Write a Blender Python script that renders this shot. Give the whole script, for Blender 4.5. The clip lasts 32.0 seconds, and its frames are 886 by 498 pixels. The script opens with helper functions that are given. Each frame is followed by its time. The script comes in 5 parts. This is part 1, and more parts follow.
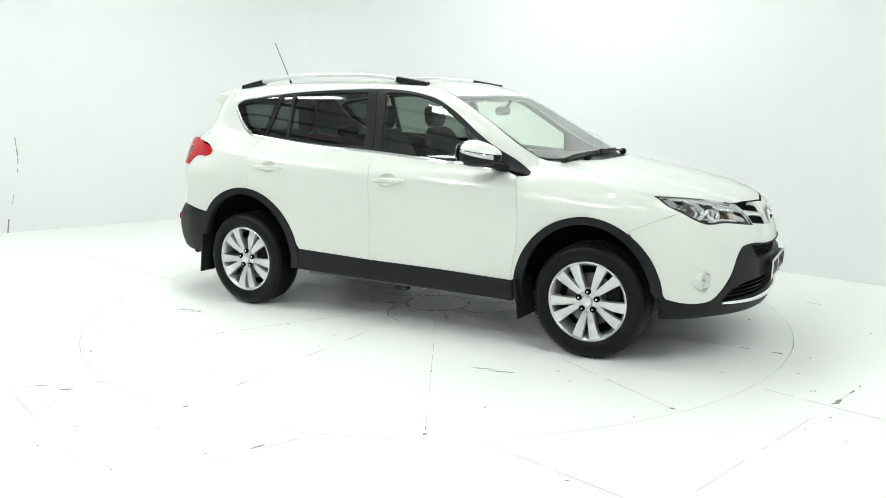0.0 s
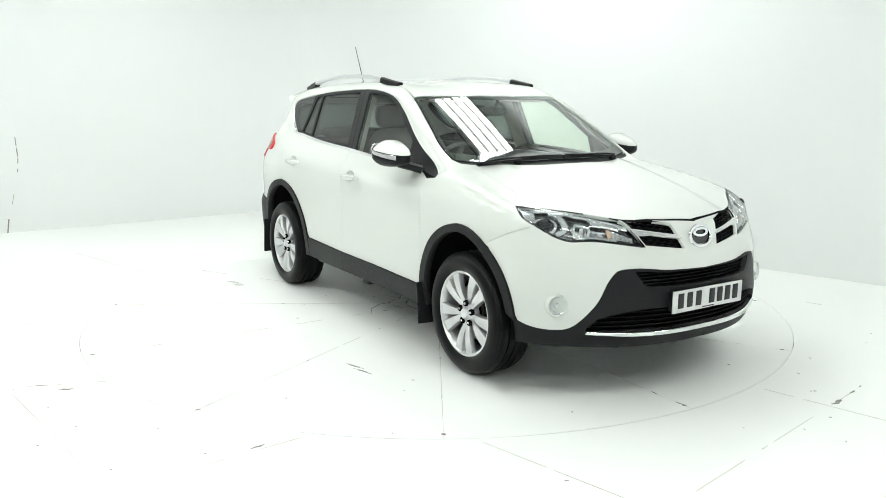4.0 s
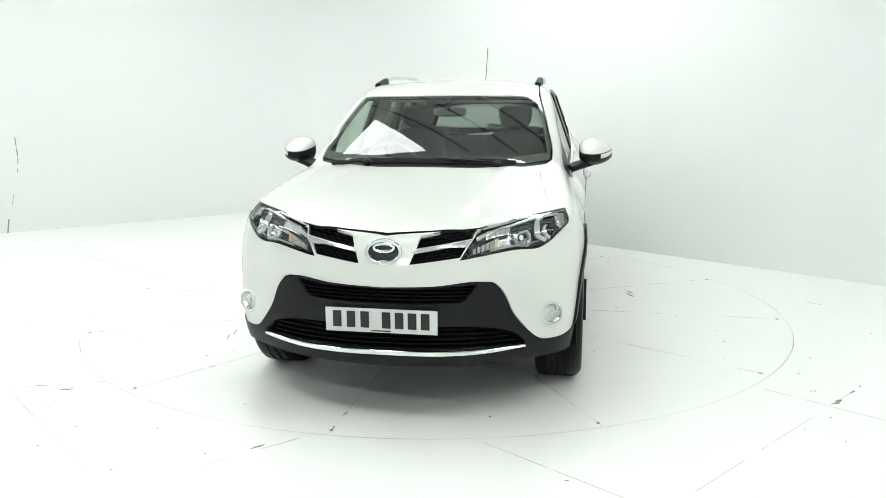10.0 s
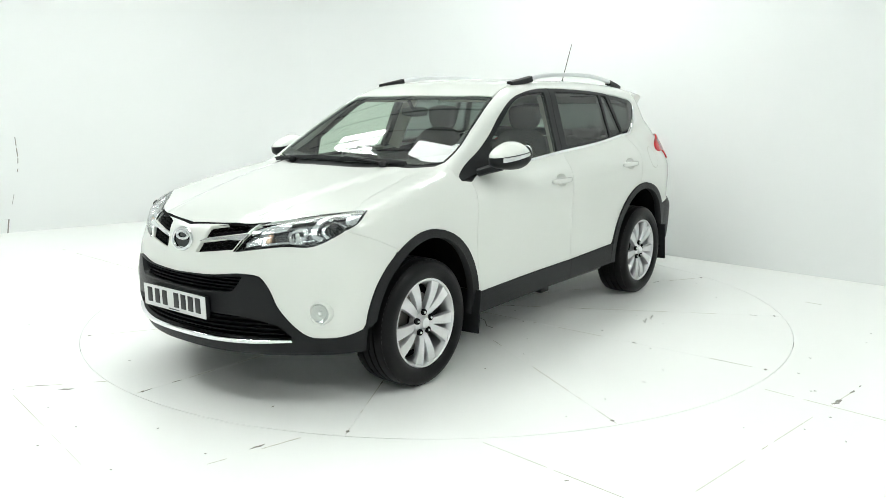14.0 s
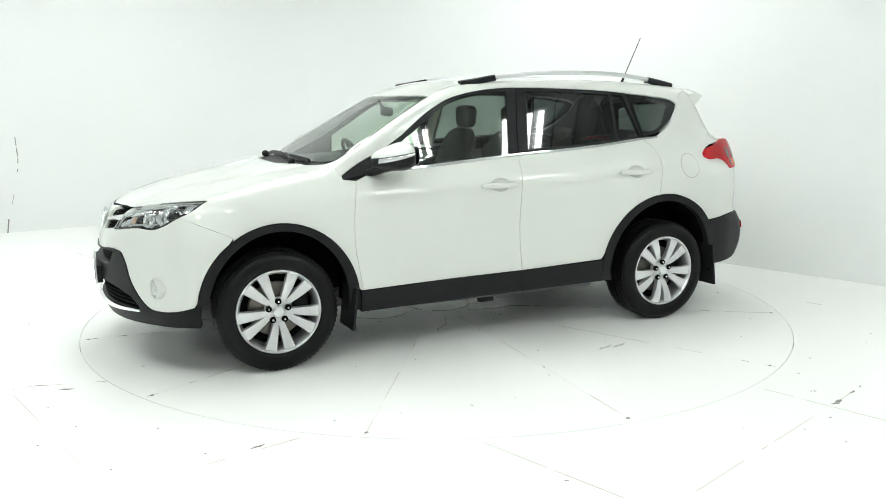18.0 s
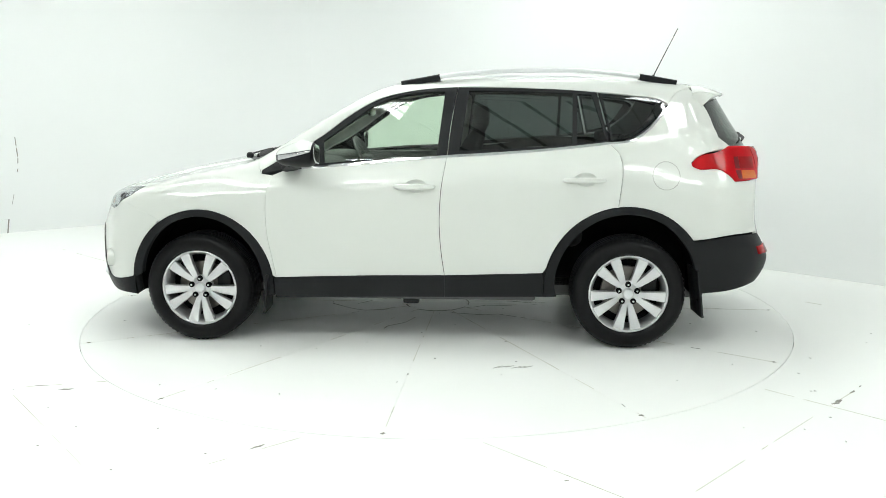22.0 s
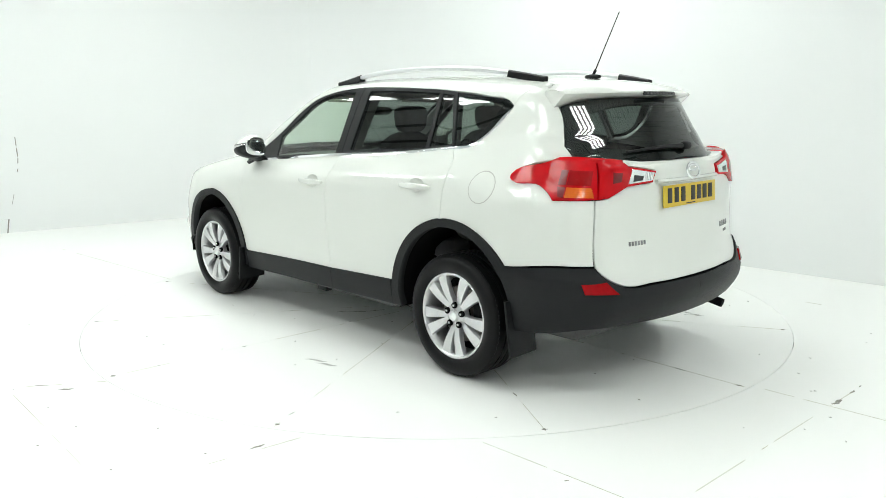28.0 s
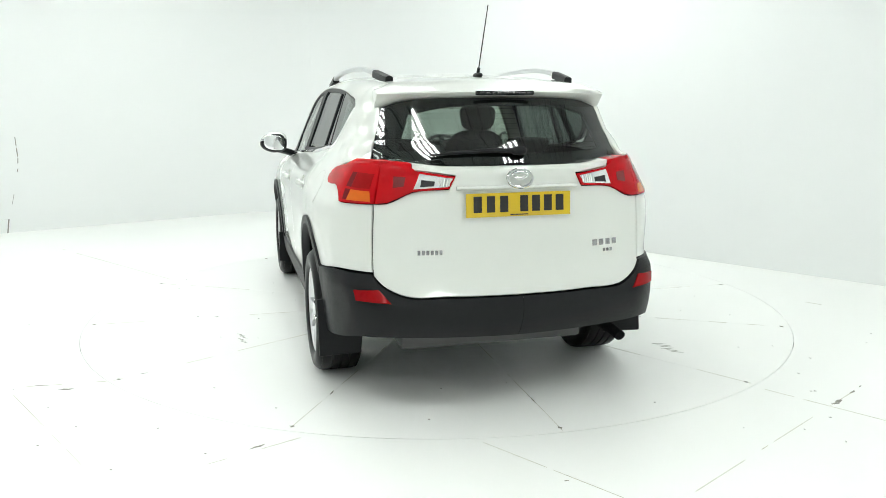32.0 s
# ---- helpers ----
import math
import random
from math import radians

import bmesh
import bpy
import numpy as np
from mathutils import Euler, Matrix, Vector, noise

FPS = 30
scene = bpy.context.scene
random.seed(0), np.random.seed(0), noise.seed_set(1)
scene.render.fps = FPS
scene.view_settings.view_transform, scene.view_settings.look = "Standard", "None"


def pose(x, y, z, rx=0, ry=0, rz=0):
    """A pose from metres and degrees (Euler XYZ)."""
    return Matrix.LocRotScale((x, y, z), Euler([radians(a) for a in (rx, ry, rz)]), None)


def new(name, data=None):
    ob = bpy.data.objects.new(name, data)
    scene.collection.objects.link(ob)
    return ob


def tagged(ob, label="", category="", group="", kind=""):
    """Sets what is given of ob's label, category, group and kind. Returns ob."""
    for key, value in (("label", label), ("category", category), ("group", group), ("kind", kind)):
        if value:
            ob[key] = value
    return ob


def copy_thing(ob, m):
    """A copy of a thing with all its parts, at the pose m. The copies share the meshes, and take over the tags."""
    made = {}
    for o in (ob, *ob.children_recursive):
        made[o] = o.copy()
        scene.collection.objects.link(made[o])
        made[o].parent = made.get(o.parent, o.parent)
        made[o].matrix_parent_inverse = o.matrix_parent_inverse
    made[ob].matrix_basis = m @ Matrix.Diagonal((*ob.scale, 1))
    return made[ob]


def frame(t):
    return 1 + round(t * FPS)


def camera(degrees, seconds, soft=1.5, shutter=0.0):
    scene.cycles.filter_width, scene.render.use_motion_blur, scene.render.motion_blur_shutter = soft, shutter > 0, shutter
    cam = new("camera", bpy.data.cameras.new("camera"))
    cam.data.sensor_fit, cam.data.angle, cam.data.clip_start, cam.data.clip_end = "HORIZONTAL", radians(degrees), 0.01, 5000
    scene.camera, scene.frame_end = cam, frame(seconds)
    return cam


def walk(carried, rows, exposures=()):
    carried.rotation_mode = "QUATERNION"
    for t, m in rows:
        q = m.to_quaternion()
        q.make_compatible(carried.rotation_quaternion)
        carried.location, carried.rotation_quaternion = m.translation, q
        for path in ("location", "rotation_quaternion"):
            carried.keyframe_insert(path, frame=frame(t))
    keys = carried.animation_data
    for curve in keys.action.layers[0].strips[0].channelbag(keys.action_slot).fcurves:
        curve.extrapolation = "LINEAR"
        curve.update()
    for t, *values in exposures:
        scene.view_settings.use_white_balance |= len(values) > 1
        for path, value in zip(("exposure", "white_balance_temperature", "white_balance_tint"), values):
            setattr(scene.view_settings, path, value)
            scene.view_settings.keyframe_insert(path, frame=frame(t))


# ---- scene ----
cam = camera(58.43, 32.0, .7)
EYE = pose(0, -5.804, 1.487, 79.505, 0.115, -0.431)
walk(cam, [(0.0, EYE), (32.0, EYE)])

# ---- light: a closed studio lit by banks of fluorescent tubes under a grey ribbed ceiling ----
world = bpy.data.worlds.new("studio_world")
world.use_nodes = True
world.node_tree.nodes["Background"].inputs[0].default_value = (1, 1, 1, 1)
world.node_tree.nodes["Background"].inputs[1].default_value = 0.02
scene.world = world
scene.view_settings.exposure = 0.0
CEILING = 4.6
TUBE_GLOW = 22.0
# the three banks beyond y -6 are unseen, added to light the near floor
BANKS = [(1.25, 1.60), (-2.4, 2.5), (-1.5, -4.0), (2.25, -3.7), (-5.1, -.6), (-3.5, -2.8), (3.3, -4.75), (.9, -7.5), (-5.0, -6.2), (-2.2, -7.7), (-6.1, 1.1), (5.05, -3.5)]


# ---- materials ----
def nodes_of(name):
    m = bpy.data.materials.new(name)
    m.use_nodes = True
    t = m.node_tree
    return m, t, t.nodes["Principled BSDF"]


def plain(name, color, rough=.5, metal=0.0, coat=0.0, vary=.04, scale=6.0, bump=0.0, bump_scale=200.0, spec=.5):
    """A surface with broad stains and a fine grain."""
    m, t, b = nodes_of(name)
    b.inputs["Roughness"].default_value = rough
    b.inputs["Metallic"].default_value = metal
    b.inputs["Coat Weight"].default_value = coat
    b.inputs["Coat Roughness"].default_value = .03
    b.inputs["Specular IOR Level"].default_value = spec
    co = t.nodes.new("ShaderNodeTexCoord")
    n1 = t.nodes.new("ShaderNodeTexNoise")
    n1.inputs["Scale"].default_value = scale
    n1.inputs["Detail"].default_value = 6
    ramp = t.nodes.new("ShaderNodeMapRange")
    ramp.inputs["To Min"].default_value = 1 - vary
    ramp.inputs["To Max"].default_value = 1 + vary
    mix = t.nodes.new("ShaderNodeMix")
    mix.data_type = "RGBA"
    mix.blend_type = "MULTIPLY"
    mix.inputs["Factor"].default_value = 1
    mix.inputs["A"].default_value = (*color, 1)
    t.links.new(co.outputs["Object"], n1.inputs["Vector"])
    t.links.new(n1.outputs["Fac"], ramp.inputs["Value"])
    t.links.new(ramp.outputs["Result"], mix.inputs["B"])
    t.links.new(mix.outputs["Result"], b.inputs["Base Color"])
    if bump:
        n2 = t.nodes.new("ShaderNodeTexNoise")
        n2.inputs["Scale"].default_value = bump_scale
        n2.inputs["Detail"].default_value = 3
        bp = t.nodes.new("ShaderNodeBump")
        bp.inputs["Strength"].default_value = bump
        bp.inputs["Distance"].default_value = .002
        t.links.new(co.outputs["Object"], n2.inputs["Vector"])
        t.links.new(n2.outputs["Fac"], bp.inputs["Height"])
        t.links.new(bp.outputs["Normal"], b.inputs["Normal"])
    return m


def pane(name, tint, gloss=.07, power=5.0):
    """Clear or tinted sheet glass: light passes, tinted, and the surface reflects by its angle."""
    m = bpy.data.materials.new(name)
    m.use_nodes = True
    t = m.node_tree
    t.nodes.clear()
    out = t.nodes.new("ShaderNodeOutputMaterial")
    mix = t.nodes.new("ShaderNodeMixShader")
    # gloss by angle, the same from both sides of the sheet
    lw = t.nodes.new("ShaderNodeLayerWeight")
    lw.inputs["Blend"].default_value = .5
    pw = t.nodes.new("ShaderNodeMath")
    pw.operation = "POWER"
    pw.inputs[1].default_value = power
    t.links.new(lw.outputs["Facing"], pw.inputs[0])
    fr = t.nodes.new("ShaderNodeMapRange")
    fr.inputs["To Min"].default_value = gloss
    fr.inputs["To Max"].default_value = .9
    t.links.new(pw.outputs[0], fr.inputs["Value"])
    tr = t.nodes.new("ShaderNodeBsdfTransparent")
    tr.inputs["Color"].default_value = (*tint, 1)
    gl = t.nodes.new("ShaderNodeBsdfGlossy")
    gl.inputs["Roughness"].default_value = .01
    t.links.new(fr.outputs["Result"], mix.inputs["Fac"])
    t.links.new(tr.outputs["BSDF"], mix.inputs[1])
    t.links.new(gl.outputs["BSDF"], mix.inputs[2])
    t.links.new(mix.outputs["Shader"], out.inputs["Surface"])
    return m


def glow(name, color, strength):
    m, t, b = nodes_of(name)
    b.inputs["Base Color"].default_value = (*color, 1)
    b.inputs["Emission Color"].default_value = (*color, 1)
    b.inputs["Emission Strength"].default_value = strength
    return m


PAINT = plain("pearl_white_paint", (.70, .716, .678), .34, 0, 1.0, .012, 3.0, spec=.3)
BLACK = plain("black_moulded_plastic", (.0095, .0102, .0112), .45, 0, 0, .12, 9.0, .2, 900.0, .2)
GLOSS_BLACK = plain("gloss_black", (.008, .009, .01), .12, 0, .3, .05)
# near black, in places put in for the shade of gaps and recesses
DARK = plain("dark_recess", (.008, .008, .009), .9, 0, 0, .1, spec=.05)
INTAKE = plain("black_intake_slat", (.005, .005, .0055), .6, 0, 0, .1, spec=.08)
SATIN_BLACK = plain("satin_black_frame", (.010, .011, .012), .42, 0, 0, .08, 12.0, spec=.22)
BADGE = plain("grey_chrome_badge", (.34, .34, .35), .25, .9, 0, .05)
NUT = plain("dark_steel_nut", (.05, .05, .052), .35, .8, 0, .1, 30.0)
LAMP_DARK = plain("dark_grey_lamp_bezel", (.16, .162, .168), .24, .85, 0, .3, 40.0)
LAMP_BRIGHT = plain("bright_lamp_chrome", (.74, .75, .76), .15, .75, .4, .12, 60.0)
LAMP_SILVER = plain("satin_lamp_silver", (.62, .63, .64), .22, .8, 0, .08, 25.0)
RUBBER = plain("tyre_rubber", (.006, .006, .0065), .36, 0, 0, .2, 14.0, .15, 300.0, .15)
ALLOY = plain("silver_alloy", (.64, .64, .65), .30, .8, .35, .03, 20.0)
CHROME = plain("chrome", (.82, .83, .84), .07, 1.0, 0, .02)
STEEL = plain("brake_steel", (.21, .195, .18), .45, .8, 0, .25, 12.0)
RAIL = plain("satin_silver", (.75, .76, .77), .28, .9, 0, .02)
GLASS_CLEAR = pane("green_tinted_glass", (.80, .90, .80), .085)
GLASS_DARK = pane("privacy_glass", (.20, .235, .225), .08)
GLASS_SCREEN = pane("windscreen_glass", (.80, .89, .82), .12, 3.8)
GLASS_REAR = pane("rear_window_glass", (.31, .365, .335), .08)
LENS = pane("clear_lamp_lens", (.93, .95, .95), .045)
RED = plain("red_lamp_lens", (.46, .004, .008), .16, 0, .12, .30, 14.0, spec=.12)
AMBER = plain("amber_lamp_lens", (.66, .13, .012), .16, 0, .15, .08, 30.0)
AMBER_CLEAR = plain("pale_amber_cell", (.62, .42, .30), .25, .2, .5, .08, 30.0)
RED_DARK = plain("dark_red_lens", (.15, .003, .006), .16, 0, .12, .08, 30.0)
RED_GLOSS = plain("bright_red_lens", (.28, .004, .006), .16, 0, .12, .22, 30.0, spec=.12)
REFLECTOR = plain("lamp_reflector", (.85, .86, .87), .12, 1.0, 0, .03)
TRIM = plain("charcoal_trim", (.10, .10, .10), .7, 0, 0, .12, 20.0, .3, 500.0)
CLOTH = plain("black_seat_cloth", (.045, .045, .048), .9, 0, 0, .2, 40.0, .4, 900.0)
LINING = plain("pale_beige_lining", (.46, .44, .38), .9, 0, 0, .05, 20.0)
PLATE_WHITE = plain("white_plate", (.66, .67, .66), .35, 0, .3, .02)
PLATE_YELLOW = plain("yellow_plate", (.62, .43, .014), .35, 0, .3, .02)
INK = plain("black_ink", (.012, .012, .013), .5)
FLOOR_PAINT = plain("white_floor_paint", (.885, .891, .870), .42, 0, 0, .022, .9, .06, 60.0, .35)
DISC_PAINT = plain("white_turntable_paint", (.885, .891, .870), .40, 0, 0, .025, 1.3, .06, 60.0, .35)
WALL_PAINT = plain("white_wall_paint", (.80, .812, .806), .7, 0, 0, .012, .5, .05, 40.0, .3)
CEILING_METAL = plain("grey_ribbed_ceiling", (.60, .61, .605), .6, 0, 0, .08, 2.0)
CEILING_RIB = plain("dark_ceiling_rib", (.10, .10, .10), .7, 0, 0, .1, 4.0)
SEAM = plain("dirt_in_seams", (.58, .56, .48), .9, 0, 0, .3, 30.0)
CHIP = plain("chipped_paint_dirt", (.25, .245, .22), .9, 0, 0, .3, 60.0)
TUBE = glow("fluorescent_tube", (.948, 1.0, .970), TUBE_GLOW)
DIFFUSER = glow("lit_diffuser", (.948, 1.0, .970), 6.0)
GAP_SHADE = plain("grey_gap_shade", (.45, .45, .42), .8, 0, 0, .2, 40.0)


# ---- building helpers ----
def mesh_object(name, verts, faces, mat, parent=None, label="", smooth=True, normals=None):
    me = bpy.data.meshes.new(name)
    me.from_pydata([tuple(v) for v in verts], [], [tuple(f) for f in faces])
    me.materials.append(mat)
    if smooth:
        me.polygons.foreach_set("use_smooth", [True] * len(me.polygons))
    me.update()
    if normals is not None:
        me.normals_split_custom_set_from_vertices([tuple(n) for n in normals])
    ob = new(name, me)
    ob.parent = parent
    if label:
        tagged(ob, label)
    return ob


def part(name, bm, mat, parent=None, label="", smooth=True, angle=40):
    """Link a bmesh as one mesh object under a thing or a part."""
    bmesh.ops.recalc_face_normals(bm, faces=bm.faces)
    me = bpy.data.meshes.new(name)
    if smooth:
        for e in bm.edges:
            e.smooth = not (len(e.link_faces) == 2 and e.calc_face_angle(0) > radians(angle))
        for f in bm.faces:
            f.smooth = True
    bm.to_mesh(me)
    bm.free()
    me.materials.append(mat)
    ob = new(name, me)
    ob.parent = parent
    if label:
        tagged(ob, label)
    return ob


def block(bm, size, m=None, bevel=.004, segments=2):
    """A bevelled block, added to bm at the pose m."""
    made = bmesh.ops.create_cube(bm, size=1.0)["verts"]
    for v in made:
        v.co = Vector((v.co.x * size[0], v.co.y * size[1], v.co.z * size[2]))
    if bevel:
        edges = list({e for v in made for e in v.link_edges})
        out = bmesh.ops.bevel(bm, geom=edges, offset=bevel, segments=segments, profile=.6, affect="EDGES")
        made = list({v for f in out["faces"] for v in f.verts} | {v for v in made if v.is_valid})
    if m is not None:
        bmesh.ops.transform(bm, matrix=m, verts=made)
    return made


def lathe(bm, profile, steps=48, axis="y", m=None, close=False):
    """Turn a profile of (radius, along) about an axis."""
    rings = []
    for i in range(steps):
        a = 2 * math.pi * i / steps
        ring = []
        for r, s in profile:
            c, d = r * math.cos(a), r * math.sin(a)
            co = Vector((c, s, d)) if axis == "y" else Vector((c, d, s)) if axis == "z" else Vector((s, c, d))
            ring.append(bm.verts.new(m @ co if m is not None else co))
        rings.append(ring)
    n = len(profile)
    for i in range(steps):
        a, b = rings[i], rings[(i + 1) % steps]
        for j in range(n if close else n - 1):
            k = (j + 1) % n
            bm.faces.new((a[j], b[j], b[k], a[k]))
    return rings


def sweep(bm, path, section, up=Vector((0, 0, 1)), scale=None, caps=True):
    """Carry a section of (side, up) points along a path."""
    path = [Vector(p) for p in path]
    rings = []
    for i, p in enumerate(path):
        d = (path[min(i + 1, len(path) - 1)] - path[max(i - 1, 0)]).normalized()
        s = d.cross(up).normalized()
        u = s.cross(d)
        k = scale(i / (len(path) - 1)) if scale else 1.0
        rings.append([bm.verts.new(p + s * (a * k) + u * (b * k)) for a, b in section])
    n = len(section)
    for a, b in zip(rings, rings[1:]):
        for j in range(n):
            bm.faces.new((a[j], a[(j + 1) % n], b[(j + 1) % n], b[j]))
    if caps:
        bm.faces.new(rings[0])
        bm.faces.new(rings[-1][::-1])
    return rings


def oval(a, b, n=12, power=2.0):
    out = []
    for i in range(n):
        t = 2 * math.pi * i / n
        c, s = math.cos(t), math.sin(t)
        out.append((a * math.copysign(abs(c) ** (2 / power), c), b * math.copysign(abs(s) ** (2 / power), s)))
    return out


def blob(bm, centre, radii, power=2.5, nu=28, nv=16, bend=None):
    """A rounded superellipsoid."""
    def sp(v):
        return math.copysign(abs(v) ** (2 / power), v)
    rows = []
    for j in range(nv + 1):
        ph = -math.pi / 2 + math.pi * j / nv
        row = []
        for i in range(nu):
            th = 2 * math.pi * i / nu
            p = Vector((radii[0] * sp(math.cos(ph)) * sp(math.cos(th)), radii[1] * sp(math.cos(ph)) * sp(math.sin(th)), radii[2] * sp(math.sin(ph))))
            if bend:
                p = bend(p)
            row.append(bm.verts.new(p + Vector(centre)))
        rows.append(row)
    for a, b in zip(rows, rows[1:]):
        for i in range(nu):
            bm.faces.new((a[i], a[(i + 1) % nu], b[(i + 1) % nu], b[i]))
    bmesh.ops.remove_doubles(bm, verts=rows[0] + rows[-1], dist=1e-5)
    return rows


def glide(pts, closed=False, step=.03, corner=38):
    """Points along an outline: smooth through gentle bends, sharp at corners."""
    pts = [np.array(p, float) for p in pts]
    n = len(pts)
    out = []
    def tangent(i, side):
        if closed:
            a, b, c = pts[i - 1], pts[i], pts[(i + 1) % n]
        else:
            if i == 0:
                return pts[1] - pts[0]
            if i == n - 1:
                return pts[-1] - pts[-2]
            a, b, c = pts[i - 1], pts[i], pts[i + 1]
        d1, d2 = b - a, c - b
        l1, l2 = np.linalg.norm(d1), np.linalg.norm(d2)
        cosine = float(d1 @ d2) / (l1 * l2 + 1e-12)
        if cosine < math.cos(radians(corner)):
            return (d2 if side > 0 else d1) / ((l2 if side > 0 else l1) + 1e-12)
        t = d1 / l1 * l2 + d2 / l2 * l1
        return t / (np.linalg.norm(t) + 1e-12)
    for i in range(n if closed else n - 1):
        j = (i + 1) % n
        a, b = pts[i], pts[j]
        length = np.linalg.norm(b - a)
        ta, tb = tangent(i, 1), tangent(j, -1)
        ta, tb = ta / (np.linalg.norm(ta) + 1e-12) * length, tb / (np.linalg.norm(tb) + 1e-12) * length
        k = max(1, int(math.ceil(length / step)))
        for q in range(k):
            s = q / k
            out.append((2 * s ** 3 - 3 * s ** 2 + 1) * a + (s ** 3 - 2 * s ** 2 + s) * ta + (3 * s ** 2 - 2 * s ** 3) * b + (s ** 3 - s ** 2) * tb)
    if not closed:
        out.append(pts[-1])
    return out


def inside(poly, x, y):
    """Which of the points lie in a polygon."""
    hit = np.zeros(len(x), bool)
    a, b = poly, np.roll(poly, -1, axis=0)
    for (x0, y0), (x1, y1) in zip(a, b):
        if y0 != y1:
            hit ^= ((y0 > y) != (y1 > y)) & (x < (x1 - x0) * (y - y0) / (y1 - y0) + x0)
    return hit


def shrink(poly, d):
    """An outline moved inwards by d."""
    if d == 0:
        return poly
    area = np.sum(poly[:, 0] * np.roll(poly[:, 1], -1) - np.roll(poly[:, 0], -1) * poly[:, 1])
    t = np.roll(poly, -1, 0) - np.roll(poly, 1, 0)
    t /= np.linalg.norm(t, axis=1, keepdims=True) + 1e-12
    return poly + np.stack([-t[:, 1], t[:, 0]], 1) * d * (1 if area > 0 else -1)


def steepest(p):
    e = 1e-3
    g = np.stack([body(*(p + e * np.eye(3)[i]).T) - body(*(p - e * np.eye(3)[i]).T) for i in range(3)], 1)
    return g / (np.linalg.norm(g, axis=1, keepdims=True) + 1e-12)



# ---- the car's skin, as one smooth closed form ----
def curve(xs, ys):
    """A smooth curve through control values, flat beyond its ends."""
    xs, ys = np.array(xs, float), np.array(ys, float)
    h = np.diff(xs); d = np.diff(ys) / h
    m = np.concatenate([[d[0]], (d[:-1] * h[1:] + d[1:] * h[:-1]) / (h[1:] + h[:-1]), [d[-1]]])
    def f(x):
        x = np.clip(x, xs[0], xs[-1]); i = np.clip(np.searchsorted(xs, x) - 1, 0, len(h) - 1)
        s = (x - xs[i]) / h[i]
        return ((1 + 2 * s) * (1 - s) ** 2 * ys[i] + s * (1 - s) ** 2 * h[i] * m[i]
                + s * s * (3 - 2 * s) * ys[i + 1] + s * s * (s - 1) * h[i] * m[i + 1])
    return f
def smax(a, b, k):
    h = np.maximum(k - np.abs(a - b), 0) / k
    return np.maximum(a, b) + h * h * k / 4
plan_width = curve([-2.35, -2.2, -2.1, -2.0, -1.9, -1.8, -1.65, -1.3, -.8, 0, .8, 1.1, 1.33, 1.55, 1.65, 1.75, 1.85, 1.95, 2.2], [.56, .67, .735, .795, .845, .873, .893, .903, .902, .902, .90, .899, .903, .897, .884, .871, .860, .845, .79])
section_door = curve([.2, .42, .6, .8, .92, 1.0, 1.06, 1.1, 1.16, 1.3, 1.4, 1.55], [-.055, -.022, -.012, -.003, 0, -.012, -.042, -.065, -.098, -.185, -.29, -.45])
section_waist = curve([.2, .42, .6, .8, .92, 1.0, 1.05, 1.09, 1.14, 1.2, 1.3], [-.055, -.022, -.012, -.003, 0, -.012, -.040, -.075, -.125, -.2, -.32])
belt_height = curve([-1.334, -1.195, -.834, -.228, .204, .544, .762, .923], [1.265, 1.242, 1.204, 1.164, 1.130, 1.100, 1.084, 1.055])
section_front = curve([.2, .42, .6, .8, .9, .97, 1.05, 1.15, 1.3], [-.05, -.012, 0, 0, -.02, -.045, -.085, -.15, -.25])
nose = curve([.2, .27, .34, .42, .52, .62, .70, .78, .815, .85, .89, .92, .95, 1.0, 1.1], [2.13, 2.175, 2.21, 2.225, 2.225, 2.22, 2.21, 2.182, 2.167, 2.152, 2.138, 2.115, 2.08, 2.0, 1.85])
bonnet_line = curve([.3, .6, .9, 1.07, 1.33, 1.55, 1.79, 1.93, 2.05, 2.15, 2.3], [1.34, 1.22, 1.172, 1.145, 1.098, 1.052, .995, .955, .918, .885, .83])
roof_line = curve([.5, .36, .07, -.25, -.6, -1.2, -1.57, -1.8, -2.1][::-1], [1.55, 1.585, 1.63, 1.65, 1.657, 1.645, 1.62, 1.595, 1.555][::-1])
tail = curve([.2, .3, .4, .5, .56, .6, .66, .72, .8, .9, 1.0, 1.1, 1.18, 1.22, 1.3, 1.4, 1.5, 1.6], [2.04, 2.14, 2.235, 2.287, 2.288, 2.270, 2.244, 2.226, 2.213, 2.208, 2.205, 2.20, 2.188, 2.165, 2.115, 2.05, 1.985, 1.92])
house_width = curve([-2.2, -1.9, -1.57, -1.0, -.4, .2, .6, 1.0], [.66, .715, .768, .785, .792, .788, .768, .735])


